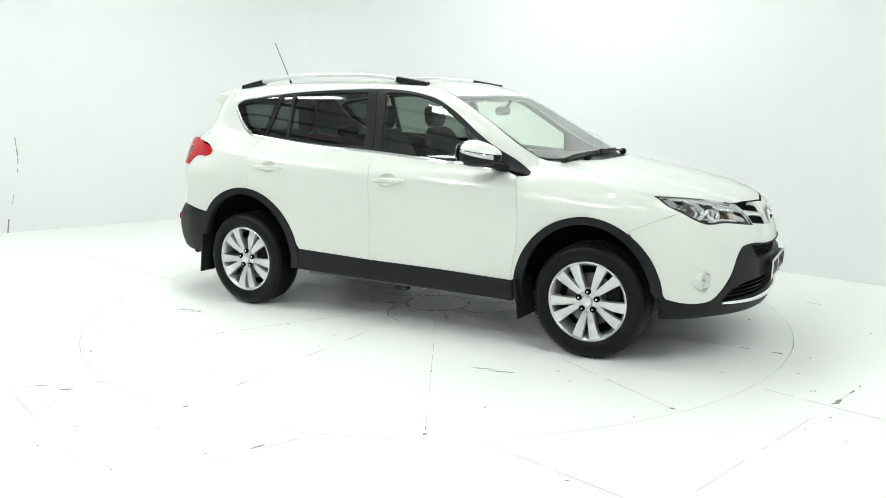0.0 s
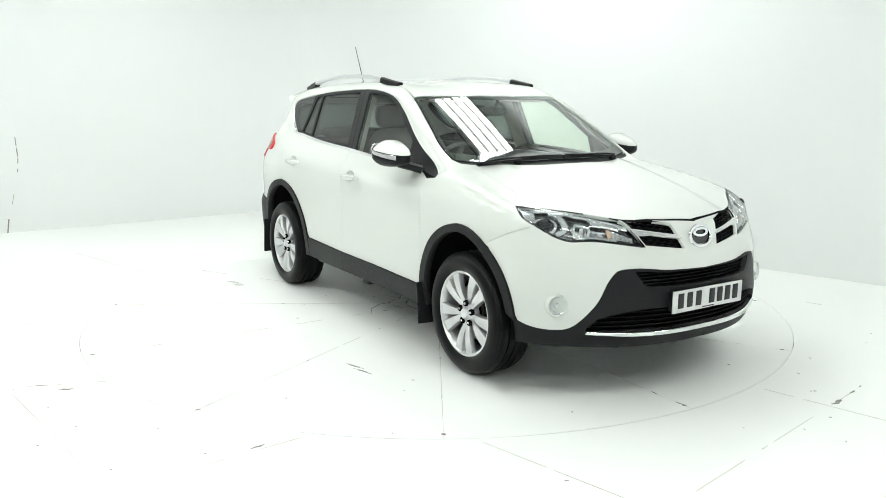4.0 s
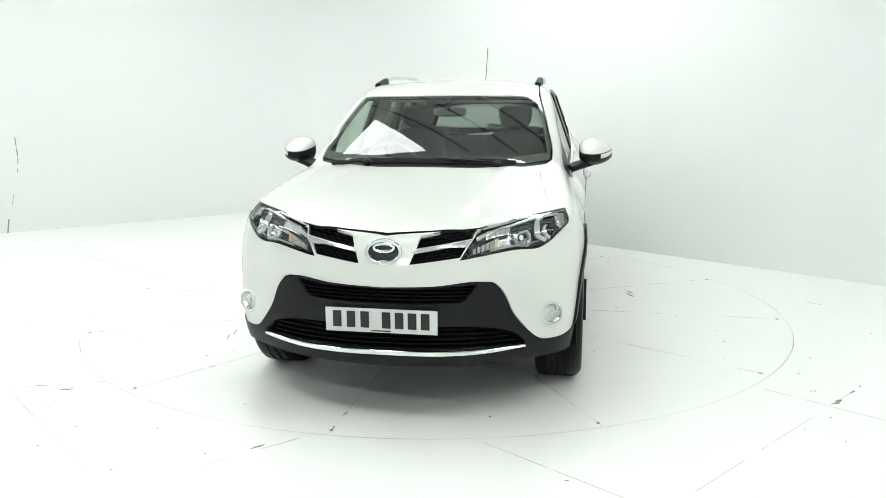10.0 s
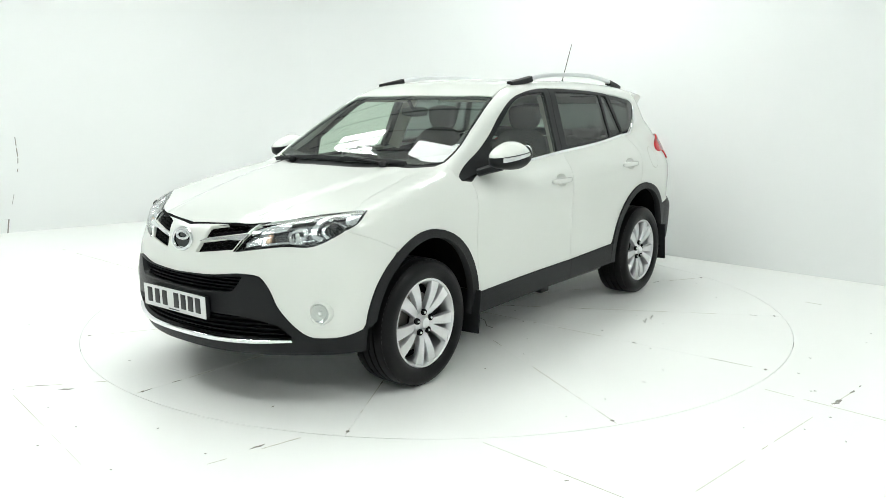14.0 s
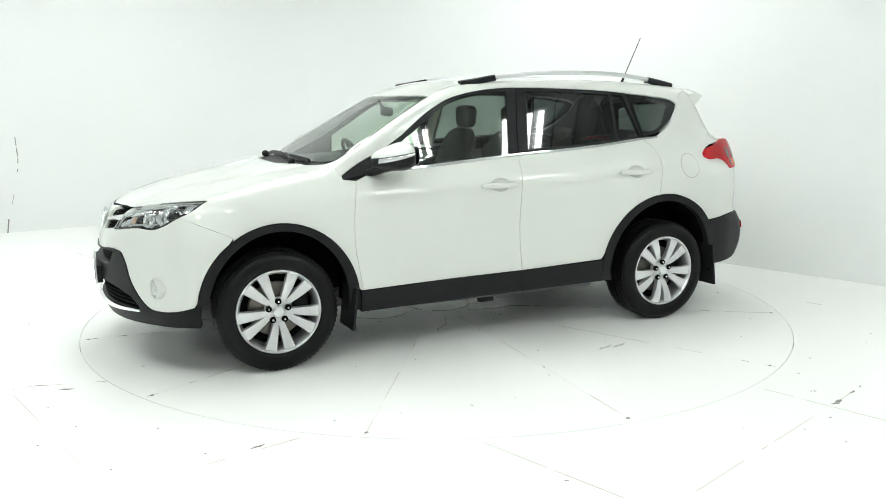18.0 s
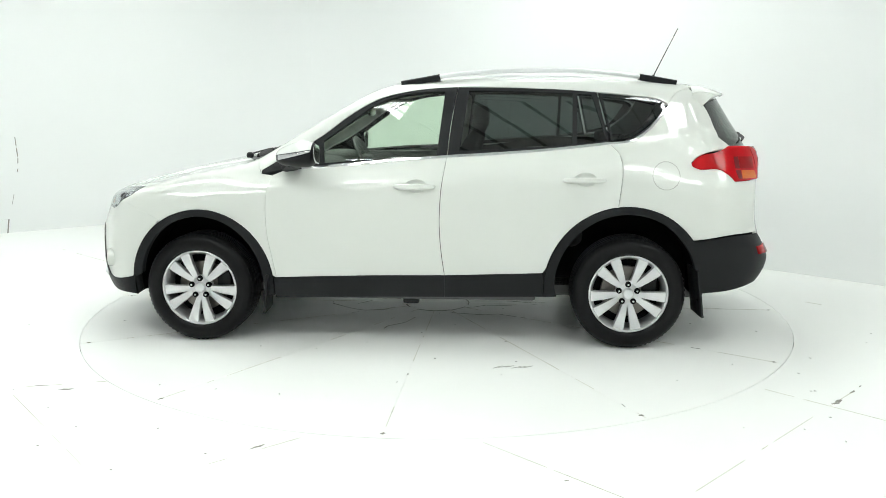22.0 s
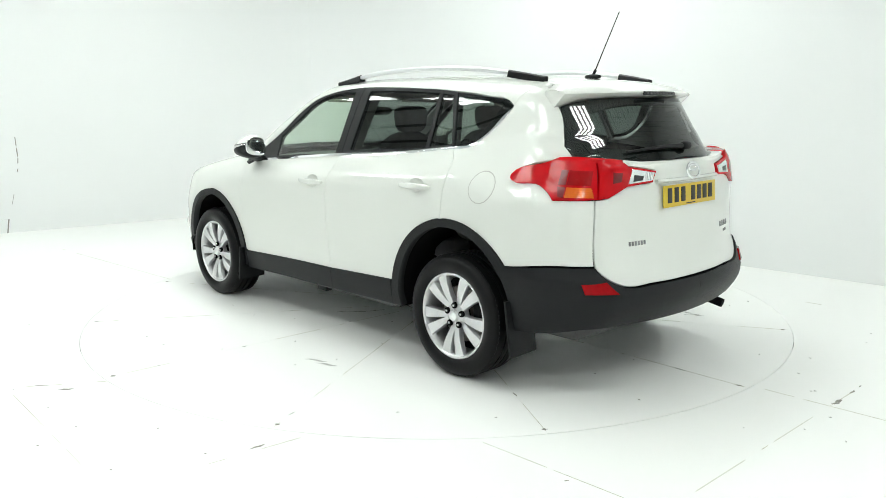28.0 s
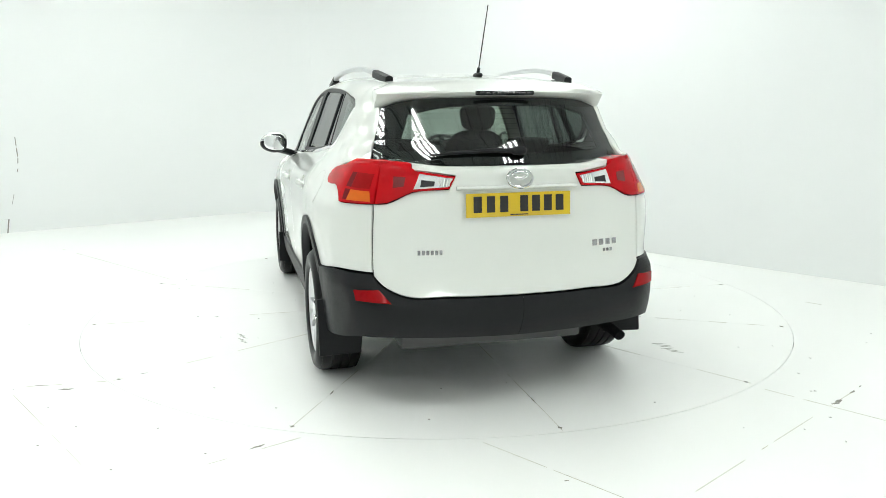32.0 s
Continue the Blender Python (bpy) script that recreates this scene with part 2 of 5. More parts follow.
def body(x, y, z):
    """Below zero inside the car's painted skin (x ahead, y to its left, z up)."""
    ay = np.abs(y)
    ac = np.minimum(ay, 1.0)
    s = np.clip((x - .75) / .6, 0, 1)
    s = s * s * (3 - 2 * s)
    bump = np.clip((.72 - z) / .09, 0, 1)
    bump = bump * bump * (3 - 2 * bump)
    w = np.clip((x + 1.75) / .65, 0, 1)
    w = w * w * (3 - 2 * w)
    rise = .6 * (belt_height(x) - 1.13) * np.clip((z - .75) / .25, 0, 1)
    waist = w * section_waist(z - rise) + (1 - w) * section_door(z)
    side = ay - plan_width(x) - bump * .052 * np.clip((-x - 1.75) / .35, 0, 1) - (1 - s) * waist - s * section_front(z)
    front = (x - nose(z) + .52 * ac ** 2.3) * .87
    rear = (-x - tail(z) + .25 * ac ** 2.2) * .93
    # the bonnet's raised middle, between two creases that draw together towards the nose
    c = np.clip((.30 + .20 * (2.1 - x) - ac) / .07 + .5, 0, 1)
    top = z - bonnet_line(x) + .065 * ac ** 2 - .009 * c * c * (3 - 2 * c) + .006
    low = smax(smax(smax(side, front, .08), rear, .08), top, .05)
    gs = (ay - house_width(x) + .36 * (np.maximum(z, 1.12) - 1.17)) * .94
    ws = (z - 1.527 + .545 * (x - .363 + .16 * ac ** 2) + .05 * (x - .363) ** 2) * .878
    roof = z - roof_line(x) + .085 * ac ** 2
    rg = (-x - tail(z) + .72 * ac ** 2.2) * .85
    green = np.maximum(smax(smax(smax(gs, roof, .10), ws, .05), rg, .06), 1.0 - z)
    lid = np.minimum(z - 1.190 - .027 * np.clip((ac - .35) / .25, 0, 1), rg)
    low = smax(low, lid, .02)
    k = .012 + .018 * np.clip((x + 1.6) / .3, 0, 1) + .05 * np.clip((ay - .60) / .10, 0, 1) * np.clip((-x - 1.56) / .16, 0, 1)
    h = np.maximum(k - np.abs(low - green), 0) / k
    return np.minimum(low, green) - h * h * k / 4


def cast(o, d, far=4.0, off=0.0):
    """Where rays from o along d first meet the skin, or its offset."""
    o, d = np.broadcast_arrays(np.asarray(o, float), np.asarray(d, float))
    t = np.zeros(len(o))
    for _ in range(90):
        p = o + d * t[:, None]
        t = np.minimum(t + .7 * (body(p[:, 0], p[:, 1], p[:, 2]) - off), far)
    return o + d * t[:, None], t < far - .01


def settle(pts, off):
    """Outline points moved on to the skin along the axis that it faces most."""
    P = np.array(pts, float)
    g = steepest(P)
    ax = np.abs(g).argmax(1)
    d = np.zeros_like(P)
    d[np.arange(len(P)), ax] = -np.sign(g[np.arange(len(P)), ax])
    o = P.copy()
    o[np.arange(len(P)), ax] = -3.0 * d[np.arange(len(P)), ax]
    Q, ok = cast(o, d, 5.0, off)
    near = ok & (np.linalg.norm(Q - P, axis=1) < .12)
    P[near] = Q[near]
    return P


def skin(pts, way, off=0.0, depth=.02, step=.035, holes=(), inset=.0018, corner=38, flip=False):
    """A body panel: an outline and its holes seen along -way, cast on the skin, with turned-in edges. Gives verts, faces, normals."""
    from mathutils.geometry import delaunay_2d_cdt
    d = np.array(Vector(way).normalized())
    u = np.array(Vector((0, 0, 1)).cross(Vector(d)).normalized()) if abs(d[2]) < .95 else np.array((0., 1., 0.))
    v = np.cross(d, u)
    flat = lambda q: np.stack([np.array(q) @ u, np.array(q) @ v], 1)
    loops = [shrink(flat(settle(glide(settle(pts, off), True, step, corner), off)), inset)] + [shrink(flat(settle(glide(settle(h, off), True, step * .7, corner), off)), -inset) for h in holes]
    lo, hi = loops[0].min(0), loops[0].max(0)
    gx, gy = np.meshgrid(np.arange(lo[0] + step / 2, hi[0], step), np.arange(lo[1] + step / 2, hi[1], step))
    gx, gy = gx.ravel(), gy.ravel()
    keep = inside(shrink(loops[0], step * .4), gx, gy)
    for h in loops[1:]:
        keep &= ~inside(shrink(h, -step * .4), gx, gy)
    verts, edges = [], []
    for lp in loops:
        k = len(verts)
        verts += [Vector(p) for p in lp]
        edges += [(k + i, k + (i + 1) % len(lp)) for i in range(len(lp))]
    verts += [Vector((a, b)) for a, b in zip(gx[keep], gy[keep])]
    vo, _, fo, _, _, _ = delaunay_2d_cdt(verts, edges, [], 0, 1e-6)
    P2 = np.array([tuple(p) for p in vo])
    tri = np.array([f for f in fo if len(f) == 3])
    c = P2[tri].mean(1)
    ok = inside(loops[0], c[:, 0], c[:, 1])
    for h in loops[1:]:
        ok &= ~inside(h, c[:, 0], c[:, 1])
    tri = tri[ok]
    o = P2[:, :1] * u + P2[:, 1:] * v + d * 2.6
    P, _ = cast(o, -d, 5.2, off)
    N = steepest(P)
    a, b, c3 = P[tri[:, 0]], P[tri[:, 1]], P[tri[:, 2]]
    turn = np.einsum("ij,ij->i", np.cross(b - a, c3 - a), N[tri[:, 0]]) < 0
    tri[turn] = tri[turn][:, ::-1]
    used = np.unique(tri)
    back = -np.ones(len(P), int)
    back[used] = np.arange(len(used))
    P, N, tri = P[used], N[used], back[tri]
    count = {}
    for f in tri:
        for i in range(3):
            e = (int(f[i]), int(f[(i + 1) % 3]))
            count[e] = 1
    rim = [e for e in count if (e[1], e[0]) not in count]
    V, NN, F = [*P], [*N], [tuple(int(q) for q in f) for f in tri]
    if depth:
        for i, j in rim:
            k = len(V)
            out = np.cross(P[j] - P[i], N[i])
            out = out / (np.linalg.norm(out) + 1e-12)
            V += [P[i], P[j], P[j] - N[j] * depth, P[i] - N[i] * depth]
            NN += [(N[i] + out) / 1.42, (N[j] + out) / 1.42, out, out]
            F.append((k, k + 3, k + 2, k + 1))
    V, NN = np.array(V), np.array(NN)
    if flip:
        V, NN, F = V * (1, -1, 1), NN * (1, -1, 1), [f[::-1] for f in F]
    return V, F, NN


def panel(name, pts, way, mat, parent, label="", both=False, **how):
    """A panel on the car's left, or with both a panel that runs over its middle, drawn as its left half."""
    V, F, N = skin(pts, way, **how)
    if both:
        V[V[:, 1] < 0, 1] = 0
        F = [f for f in F if max(V[i][1] for i in f) > .003]
        k = len(V)
        V, N, F = np.concatenate([V, V * (1, -1, 1)]), np.concatenate([N, N * (1, -1, 1)]), F + [tuple(i + k for i in f[::-1]) for f in F]
    return mesh_object(name, V, F, mat, parent, label, True, N)


def pair(name, pts, way, mat, parents, label="", **how):
    """A panel and its mirror image on the car's right."""
    V, F, N = skin(pts, way, **how)
    left = mesh_object(name, V, F, mat, parents[0], label, True, N)
    right = mesh_object(name, V * (1, -1, 1), [f[::-1] for f in F], mat, parents[1], label, True, N * (1, -1, 1))
    return left, right


def side(*xz):
    return [(x, .9, z) for x, z in xz]


def arch(cx, cz, a, b, a0, a1, n=24):
    """Points of a wheel arch from one angle to another, in degrees from straight back over the top."""
    return [(cx - a * math.cos(radians(a0 + (a1 - a0) * i / n)), cz + b * math.sin(radians(a0 + (a1 - a0) * i / n))) for i in range(n + 1)]


# ---- the studio ----
def setting(name, verts, faces, mat, label, category, smooth=False):
    return tagged(mesh_object(name, verts, faces, mat, None, "", smooth), label, category, kind="structure")


DISC = 2.461


def wall_line():
    """The plan of the studio's wall: two straight runs, a rounded corner, and plain runs behind the camera."""
    left, right, k = Vector((.8158, .5784)), Vector((.7160, -.6981)), Vector((-1.68, 5.69))
    out = [k - left * 9.6, k - left * 2.4]
    a, b = k - left * 1.5, k + right * 1.5
    for i in range(17):
        s = i / 16
        out.append(a * (1 - s) ** 2 + k * (2 * s * (1 - s)) + b * s * s)
    out += [k + right * 3, k + right * 11.4]
    e = out[-1]
    return out + [Vector((e.x, -9.5)), Vector((out[0].x, -9.5))]


WALL = wall_line()


def build_studio():
    n = len(WALL)
    # floor: one sheet with the round pit of the turntable cut out
    verts, faces, steps = [], [], 256
    ring = [(DISC + .0038) * Vector((math.cos(2 * math.pi * i / steps), math.sin(2 * math.pi * i / steps))) for i in range(steps)]
    outer = []
    for p in ring:
        d, best = p.normalized(), 99
        for i in range(n):
            a, b = WALL[i], WALL[(i + 1) % n]
            e = b - a
            den = d.x * e.y - d.y * e.x
            if abs(den) > 1e-9:
                s, q = (a.x * e.y - a.y * e.x) / den, (a.x * d.y - a.y * d.x) / den
                if s > 0 and -1e-6 <= q <= 1 + 1e-6:
                    best = min(best, s)
        outer.append(d * (best + .10))
    for i in range(steps):
        verts += [(*ring[i], -.03), (*ring[i], 0), (*outer[i], 0)]
    for i in range(steps):
        a, b = 3 * i, 3 * ((i + 1) % steps)
        faces += [(a, a + 1, b + 1, b), (a + 1, a + 2, b + 2, b + 1)]
    floor = setting("floor", verts, faces, FLOOR_PAINT, "white painted studio floor with worn panel seams", "floor")
    setting("pit", [(DISC * 1.05 * math.cos(2 * math.pi * i / 96), DISC * 1.05 * math.sin(2 * math.pi * i / 96), -.06) for i in range(96)], [tuple(range(96))], DARK, "dark pit under the turntable", "pit")
    # walls with thickness
    runs = (("wall_left", 0, 10), ("wall_back", 10, 20), ("wall_front", 20, n))
    for name, i0, i1 in runs:
        verts, faces = [], []
        for i in range(i0, i1 + 1):
            p, q, r = WALL[i % n], WALL[(i - 1) % n], WALL[(i + 1) % n]
            t = (r - q).normalized()
            o = p + Vector((-t.y, t.x)) * .12
            verts += [(*p, 0), (*p, CEILING + .1), (*o, CEILING + .1), (*o, 0)]
        for i in range(i1 - i0):
            a, b = 4 * i, 4 * i + 4
            faces += [(a, b, b + 1, a + 1), (a + 1, b + 1, b + 2, a + 2), (a + 3, a + 2, b + 2, b + 3)]
        setting(name, verts, faces, WALL_PAINT, "smooth white painted curved studio wall", "wall", True)
    # ceiling: grey sheet with raised ribs
    verts, faces = [], []
    def slab(c, ax, ay, sx, sy, z0, z1):
        k = len(verts)
        for dx, dy in ((-1, -1), (1, -1), (1, 1), (-1, 1)):
            for z in (z0, z1):
                verts.append((c[0] + ax[0] * sx * dx + ay[0] * sy * dy, c[1] + ax[1] * sx * dx + ay[1] * sy * dy, z))
        faces.extend([(k, k + 2, k + 4, k + 6), (k + 1, k + 7, k + 5, k + 3)] + [(k + 2 * i, k + 2 * i + 1, k + (2 * i + 3) % 8, k + (2 * i + 2) % 8) for i in range(4)])
    slab((-1, -2), (1, 0), (0, 1), 11, 10, CEILING, CEILING + .1)
    d = (.7071, -.7071)
    for i in range(-24, 25):
        c = (-1 + i * .42 * .7071, -2 + i * .42 * .7071)
        slab(c, d, (d[1], -d[0]), 13, .012, CEILING - .03, CEILING - .002)
    ceiling = setting("ceiling", verts, faces, CEILING_METAL, "pale grey metal ceiling with dark ribs over the studio", "ceiling")
    ceiling.data.materials.append(CEILING_RIB)
    for f in ceiling.data.polygons:
        f.material_index = 0 if f.index < 6 else 1
    return floor


def floor_strips(name, lines, mat, width, top, seed, rough=.35):
    """Thin worn strips laid in the floor's seams, broken here and there."""
    rng = random.Random(seed)
    verts, faces = [], []
    for (x0, y0), (x1, y1) in lines:
        a, b = Vector((x0, y0)), Vector((x1, y1))
        length, d = (b - a).length, (b - a).normalized()
        s, q = Vector((-d.y, d.x)), 0.0
        while q < length:
            e = min(length, q + rng.uniform(.03, .22))
            if rng.random() > rough:
                w = width * rng.uniform(.5, 1.2) / 2
                k = len(verts)
                for t, j in ((q, -1), (e, -1), (e, 1), (q, 1)):
                    p = a + d * t + s * (j * w)
                    verts += [(p.x, p.y, top - .002), (p.x, p.y, top)]
                faces.extend([(k + 1, k + 3, k + 5, k + 7)] + [(k + 2 * i, k + (2 * i + 2) % 8, k + (2 * i + 3) % 8, k + 2 * i + 1) for i in range(4)])
            q = e
    return verts, faces


def chips(spots, top, seed):
    """Ragged chips in the paint: centre, length, width, turn."""
    rng = random.Random(seed)
    verts, faces = [], []
    for x, y, a, b, turn in spots:
        k, n = len(verts), 9
        for z in (top - .002, top):
            for i in range(n):
                t = 2 * math.pi * i / n
                r = 1 + (.35 * math.sin(3.1 * i + 17 * x) if z == top else .35 * math.sin(3.1 * i + 17 * x))
                px, py = a * r * math.cos(t), b * r * math.sin(t)
                c, s = math.cos(radians(turn)), math.sin(radians(turn))
                verts.append((x + px * c - py * s, y + px * s + py * c, z))
        faces.append(tuple(range(k + n, k + 2 * n)))
        faces += [(k + i, k + (i + 1) % n, k + n + (i + 1) % n, k + n + i) for i in range(n)]
    return verts, faces


def build_floor_wear(floor):
    lines = [((-2.20, -1.89), (-1.31, -2.91)), ((-2.20, -1.77), (-1.80, -1.69)), ((-1.25, -2.92), (-.62, -2.44)), ((.20, -2.50), (.72, -3.02)),
             ((1.0, -2.96), (3.0, -1.13)), ((1.72, -1.86), (2.35, -2.52)), ((-3.9, 2.3), (-2.3, .85)), ((2.55, .2), (3.1, -.35))]
    v, f = floor_strips("s", lines, SEAM, .003, .0012, 5)
    tagged(mesh_object("floor_seam", v, f, SEAM, floor, "thin dirty seams between painted floor panels", False), kind="stuff")
    rng = random.Random(8)
    spots = [(-.79, -2.53, .035, .007, 38), (2.02, -2.03, .030, .012, 42), (1.99, -2.06, .018, .008, 10), (2.16, -1.90, .03, .006, 42), (2.24, -1.82, .015, .004, 42), (-1.96, -1.81, .035, .010, 5), (-2.12, -1.75, .03, .006, 10)]
    spots += [(rng.uniform(-3.2, 3.2), rng.uniform(-3.4, -.4), rng.uniform(.003, .008), rng.uniform(.002, .005), rng.uniform(0, 180)) for _ in range(70)]
    spots = [s for s in spots if s[0] ** 2 + s[1] ** 2 > 2.55 ** 2]
    v, f = chips(spots, .0012, 3)
    tagged(mesh_object("paint_chip", v, f, CHIP, floor, "dark chips in the white floor paint", False), kind="stuff")
    # a crack in the wall and the broken corner at its foot
    left = Vector((.8158, .5784))
    base = Vector((-5.06, 3.29))
    inward = Vector((left.y, -left.x))
    verts, faces = [], []
    def crack(s0, z0, s1, z1, w):
        k = len(verts)
        for s, z in ((s0 - w, z0), (s0 + w, z0), (s1 + w, z1), (s1 - w, z1)):
            for o in (.0, .0025):
                p = base + left * s + inward * o
                verts.append((p.x, p.y, z))
        faces.append((k + 1, k + 3, k + 5, k + 7))
        faces.extend([(k + 2 * i, k + (2 * i + 2) % 8, k + (2 * i + 3) % 8, k + 2 * i + 1) for i in range(4)])
    for s0, z0, s1, z1, w in ((.245, 1.10, .25, 1.00, .004), (.25, .98, .255, .88, .005), (.255, .86, .25, .80, .004), (.245, .74, .235, .70, .004), (.10, .16, .075, .0, .007), (-.08, .155, .10, .16, .004), (.18, .45, .15, .33, .002)):
        crack(s0, z0, s1, z1, w)
    mesh_object("wall_crack", verts, faces, CHIP, bpy.data.objects["wall_left"], "cracked paint on the wall", False)


def light_bank(x, y):
    """A suspended steel tray with four glowing strips, each for a fluorescent tube and its reflector."""
    lamp = new("tube_light")
    lamp.matrix_basis = pose(x, y, CEILING - .16, 0, 0, -45)
    bm = bmesh.new()
    block(bm, (1.2, .78, .05), pose(0, 0, .05), .008)
    for k in (-.45, .45):
        block(bm, (.02, .02, .12), pose(k, 0, .12), .003)
    part("tray", bm, PLATE_WHITE, lamp)
    for i in range(4):
        bm = bmesh.new()
        # one flat glowing strip stands for the tube and its lit reflector trough
        block(bm, (1.14, .10, .030), pose(0, -.27 + .18 * i, .008), .012)
        part("glow_strip", bm, TUBE, lamp, "glowing white strip for a fluorescent tube and its lit reflector")
    return tagged(lamp, "white steel ceiling light with four lit fluorescent tubes", "ceiling light", "studio ceiling lights")


def light_panel(x, y):
    """A large suspended panel with a white diffuser."""
    lamp = new("panel_light")
    lamp.matrix_basis = pose(x, y, CEILING - .16, 0, 0, -50)
    bm = bmesh.new()
    block(bm, (2.44, 1.84, .05), pose(0, 0, .035), .01)
    for k in (-.7, .7):
        block(bm, (.02, .02, .12), pose(k, 0, .11), .003)
    part("tray", bm, PLATE_WHITE, lamp)
    bm = bmesh.new()
    block(bm, (2.4, 1.8, .012), pose(0, 0, 0), .003)
    part("diffuser", bm, DIFFUSER, lamp, "lit white diffuser sheet")
    return tagged(lamp, "large white ceiling panel light with a lit diffuser", "ceiling light")


def build_lights():
    light_panel(-1.17, -.05)
    first = light_bank(*BANKS[0])
    for x, y in BANKS[1:]:
        copy_thing(first, pose(x, y, CEILING - .16, 0, 0, -45))


# ---- the turntable ----
def build_turntable():
    table = tagged(new("turntable"), "round white steel turntable with worn radial plates, flush with the floor", "turntable")
    hub, gap = .22, .0008
    def wedge():
        verts, faces, n = [], [], 24
        half = radians(15)
        for r0 in (hub + gap, DISC):
            for i in range(n + 1):
                a = (-half + gap / r0) + (2 * half - 2 * gap / r0) * i / n
                for z in (-.02, 0):
                    verts.append((r0 * math.cos(a), r0 * math.sin(a), z))
        m = 2 * (n + 1)
        for i in range(n):
            a, b = 2 * i, m + 2 * i
            faces += [(a + 1, b + 1, b + 3, a + 3), (a, a + 1, a + 3, a + 2), (b, b + 2, b + 3, b + 1)]
        faces += [(0, m, m + 1, 1), (2 * n, 2 * n + 1, m + 2 * n + 1, m + 2 * n)]
        me = bpy.data.meshes.new("plate")
        me.from_pydata(verts, [], faces)
        me.materials.append(DISC_PAINT)
        return me
    me = wedge()
    for i in range(12):
        ob = new("plate", me)
        ob.parent = table
        ob.matrix_basis = pose(0, 0, 0, 0, 0, 13.6 + 30 * i)
    bm = bmesh.new()
    lathe(bm, [(.0001, 0), (hub - .002, 0), (hub - .002, -.02)], 48, "z")
    part("hub_cover", bm, DISC_PAINT, table, "round white hub cover at the middle")
    # dirt in the plates' joints, broken where the paint bridges it
    lines = []
    for i in range(12):
        a = radians(-1.4 + 30 * i)
        c, s = math.cos(a), math.sin(a)
        lines.append(((.23 * c, .23 * s), (2.44 * c, 2.44 * s)))
    v, f = floor_strips("s", lines, SEAM, .0032, .0010, 11, .42)
    tagged(mesh_object("joint_dirt", v, f, SEAM, table, "grey dirt in the joints between the plates", False), kind="stuff")
    rng = random.Random(21)
    spots = []
    for i in range(12):
        a = radians(-1.4 + 30 * i)
        c, s = math.cos(a), math.sin(a)
        for r in [rng.uniform(.3, 2.42) for _ in range(2)]:
            spots.append((r * c, r * s, rng.uniform(.010, .03), rng.uniform(.0015, .004), math.degrees(a) + rng.uniform(-10, 10)))
        spots.append((2.41 * c, 2.41 * s, .012, .009, 0))
        for _ in range(2):
            b = a + rng.uniform(-.2, .2)
            spots.append((.235 * math.cos(b), .235 * math.sin(b), .035, .004, math.degrees(b) + 90))
    spots += [(rng.uniform(-2.3, 2.3), rng.uniform(-2.3, 2.3), rng.uniform(.003, .008), rng.uniform(.002, .005), rng.uniform(0, 180)) for _ in range(60)]
    spots = [s for s in spots if .2 < math.hypot(s[0], s[1]) < 2.43]
    # two groups of short parallel scratches left by tyres
    turn = Matrix.Rotation(radians(CAR_TURN), 2)
    for (cx, cy), lean in (((-.634, 1.267), 35), ((.95, -1.35), 20), ((-1.55, -1.25), 60)):
        for i in range(6):
            p = turn @ Vector((cx + .035 * (i - 2.5), cy + .008 * ((i * 7) % 3))) + Vector(CAR_MID)
            spots.append((p.x, p.y, .035, .0025, lean + CAR_TURN + rng.uniform(-8, 8)))
    # ragged cracks in the paint round the hub
    cracks = []
    for i in range(9):
        a, r = radians(40 * i + rng.uniform(-12, 12)), rng.uniform(.26, .5)
        p = Vector((r * math.cos(a), r * math.sin(a)))
        heading = a + rng.uniform(-1.2, 1.2)
        for _ in range(rng.randint(3, 6)):
            q = p + Vector((math.cos(heading), math.sin(heading))) * rng.uniform(.05, .16)
            cracks.append(((p.x, p.y), (q.x, q.y)))
            p, heading = q, heading + rng.uniform(-.8, .8)
    v, f = floor_strips("s", cracks, CHIP, .005, .0011, 31, .15)
    tagged(mesh_object("paint_crack", v, f, CHIP, table, "ragged cracks in the paint round the hub", False), kind="stuff")
    v, f = chips(spots, .0012, 4)
    tagged(mesh_object("paint_chip", v, f, CHIP, table, "dark chips and scratches in the turntable's white paint", False), kind="stuff")
    return table


# ---- the car ----
CAR_TURN, CAR_MID = -30.055, (.160, .102)

F_ARCH, R_ARCH = (1.31, .36), (-1.31, .37)
FENDER_GAP = [(.852, 1.047), (.878, .931), (.886, .795), (.879, .657), (.860, .552), (.837, .415)]
PILLAR_GAP = [(-.223, 1.163), (-.194, .957), (-.184, .751), (-.196, .575), (-.214, .442)]
REAR_GAP = [(-1.204, 1.242), (-1.258, 1.182), (-1.272, 1.115), (-1.263, .983), (-1.25, .868)]
BELT = [(.923, 1.055), (.762, 1.084), (.544, 1.100), (.204, 1.130), (-.228, 1.164), (-.484, 1.179), (-.834, 1.204), (-1.195, 1.242), (-1.334, 1.265), (-1.428, 1.323), (-1.551, 1.454)]
HEADER3 = [(.925, .837, 1.077), (.819, .784, 1.140), (.684, .749, 1.206), (.547, .728, 1.289), (.375, .693, 1.414), (.201, .662, 1.509), (.026, .643, 1.553), (-.149, .632, 1.574), (-.283, .628, 1.580), (-.677, .636, 1.573), (-1.068, .642, 1.552), (-1.352, .653, 1.524), (-1.532, .657, 1.489), (-1.557, .661, 1.471)]
HEADER = [(x, z) for x, y, z in HEADER3]


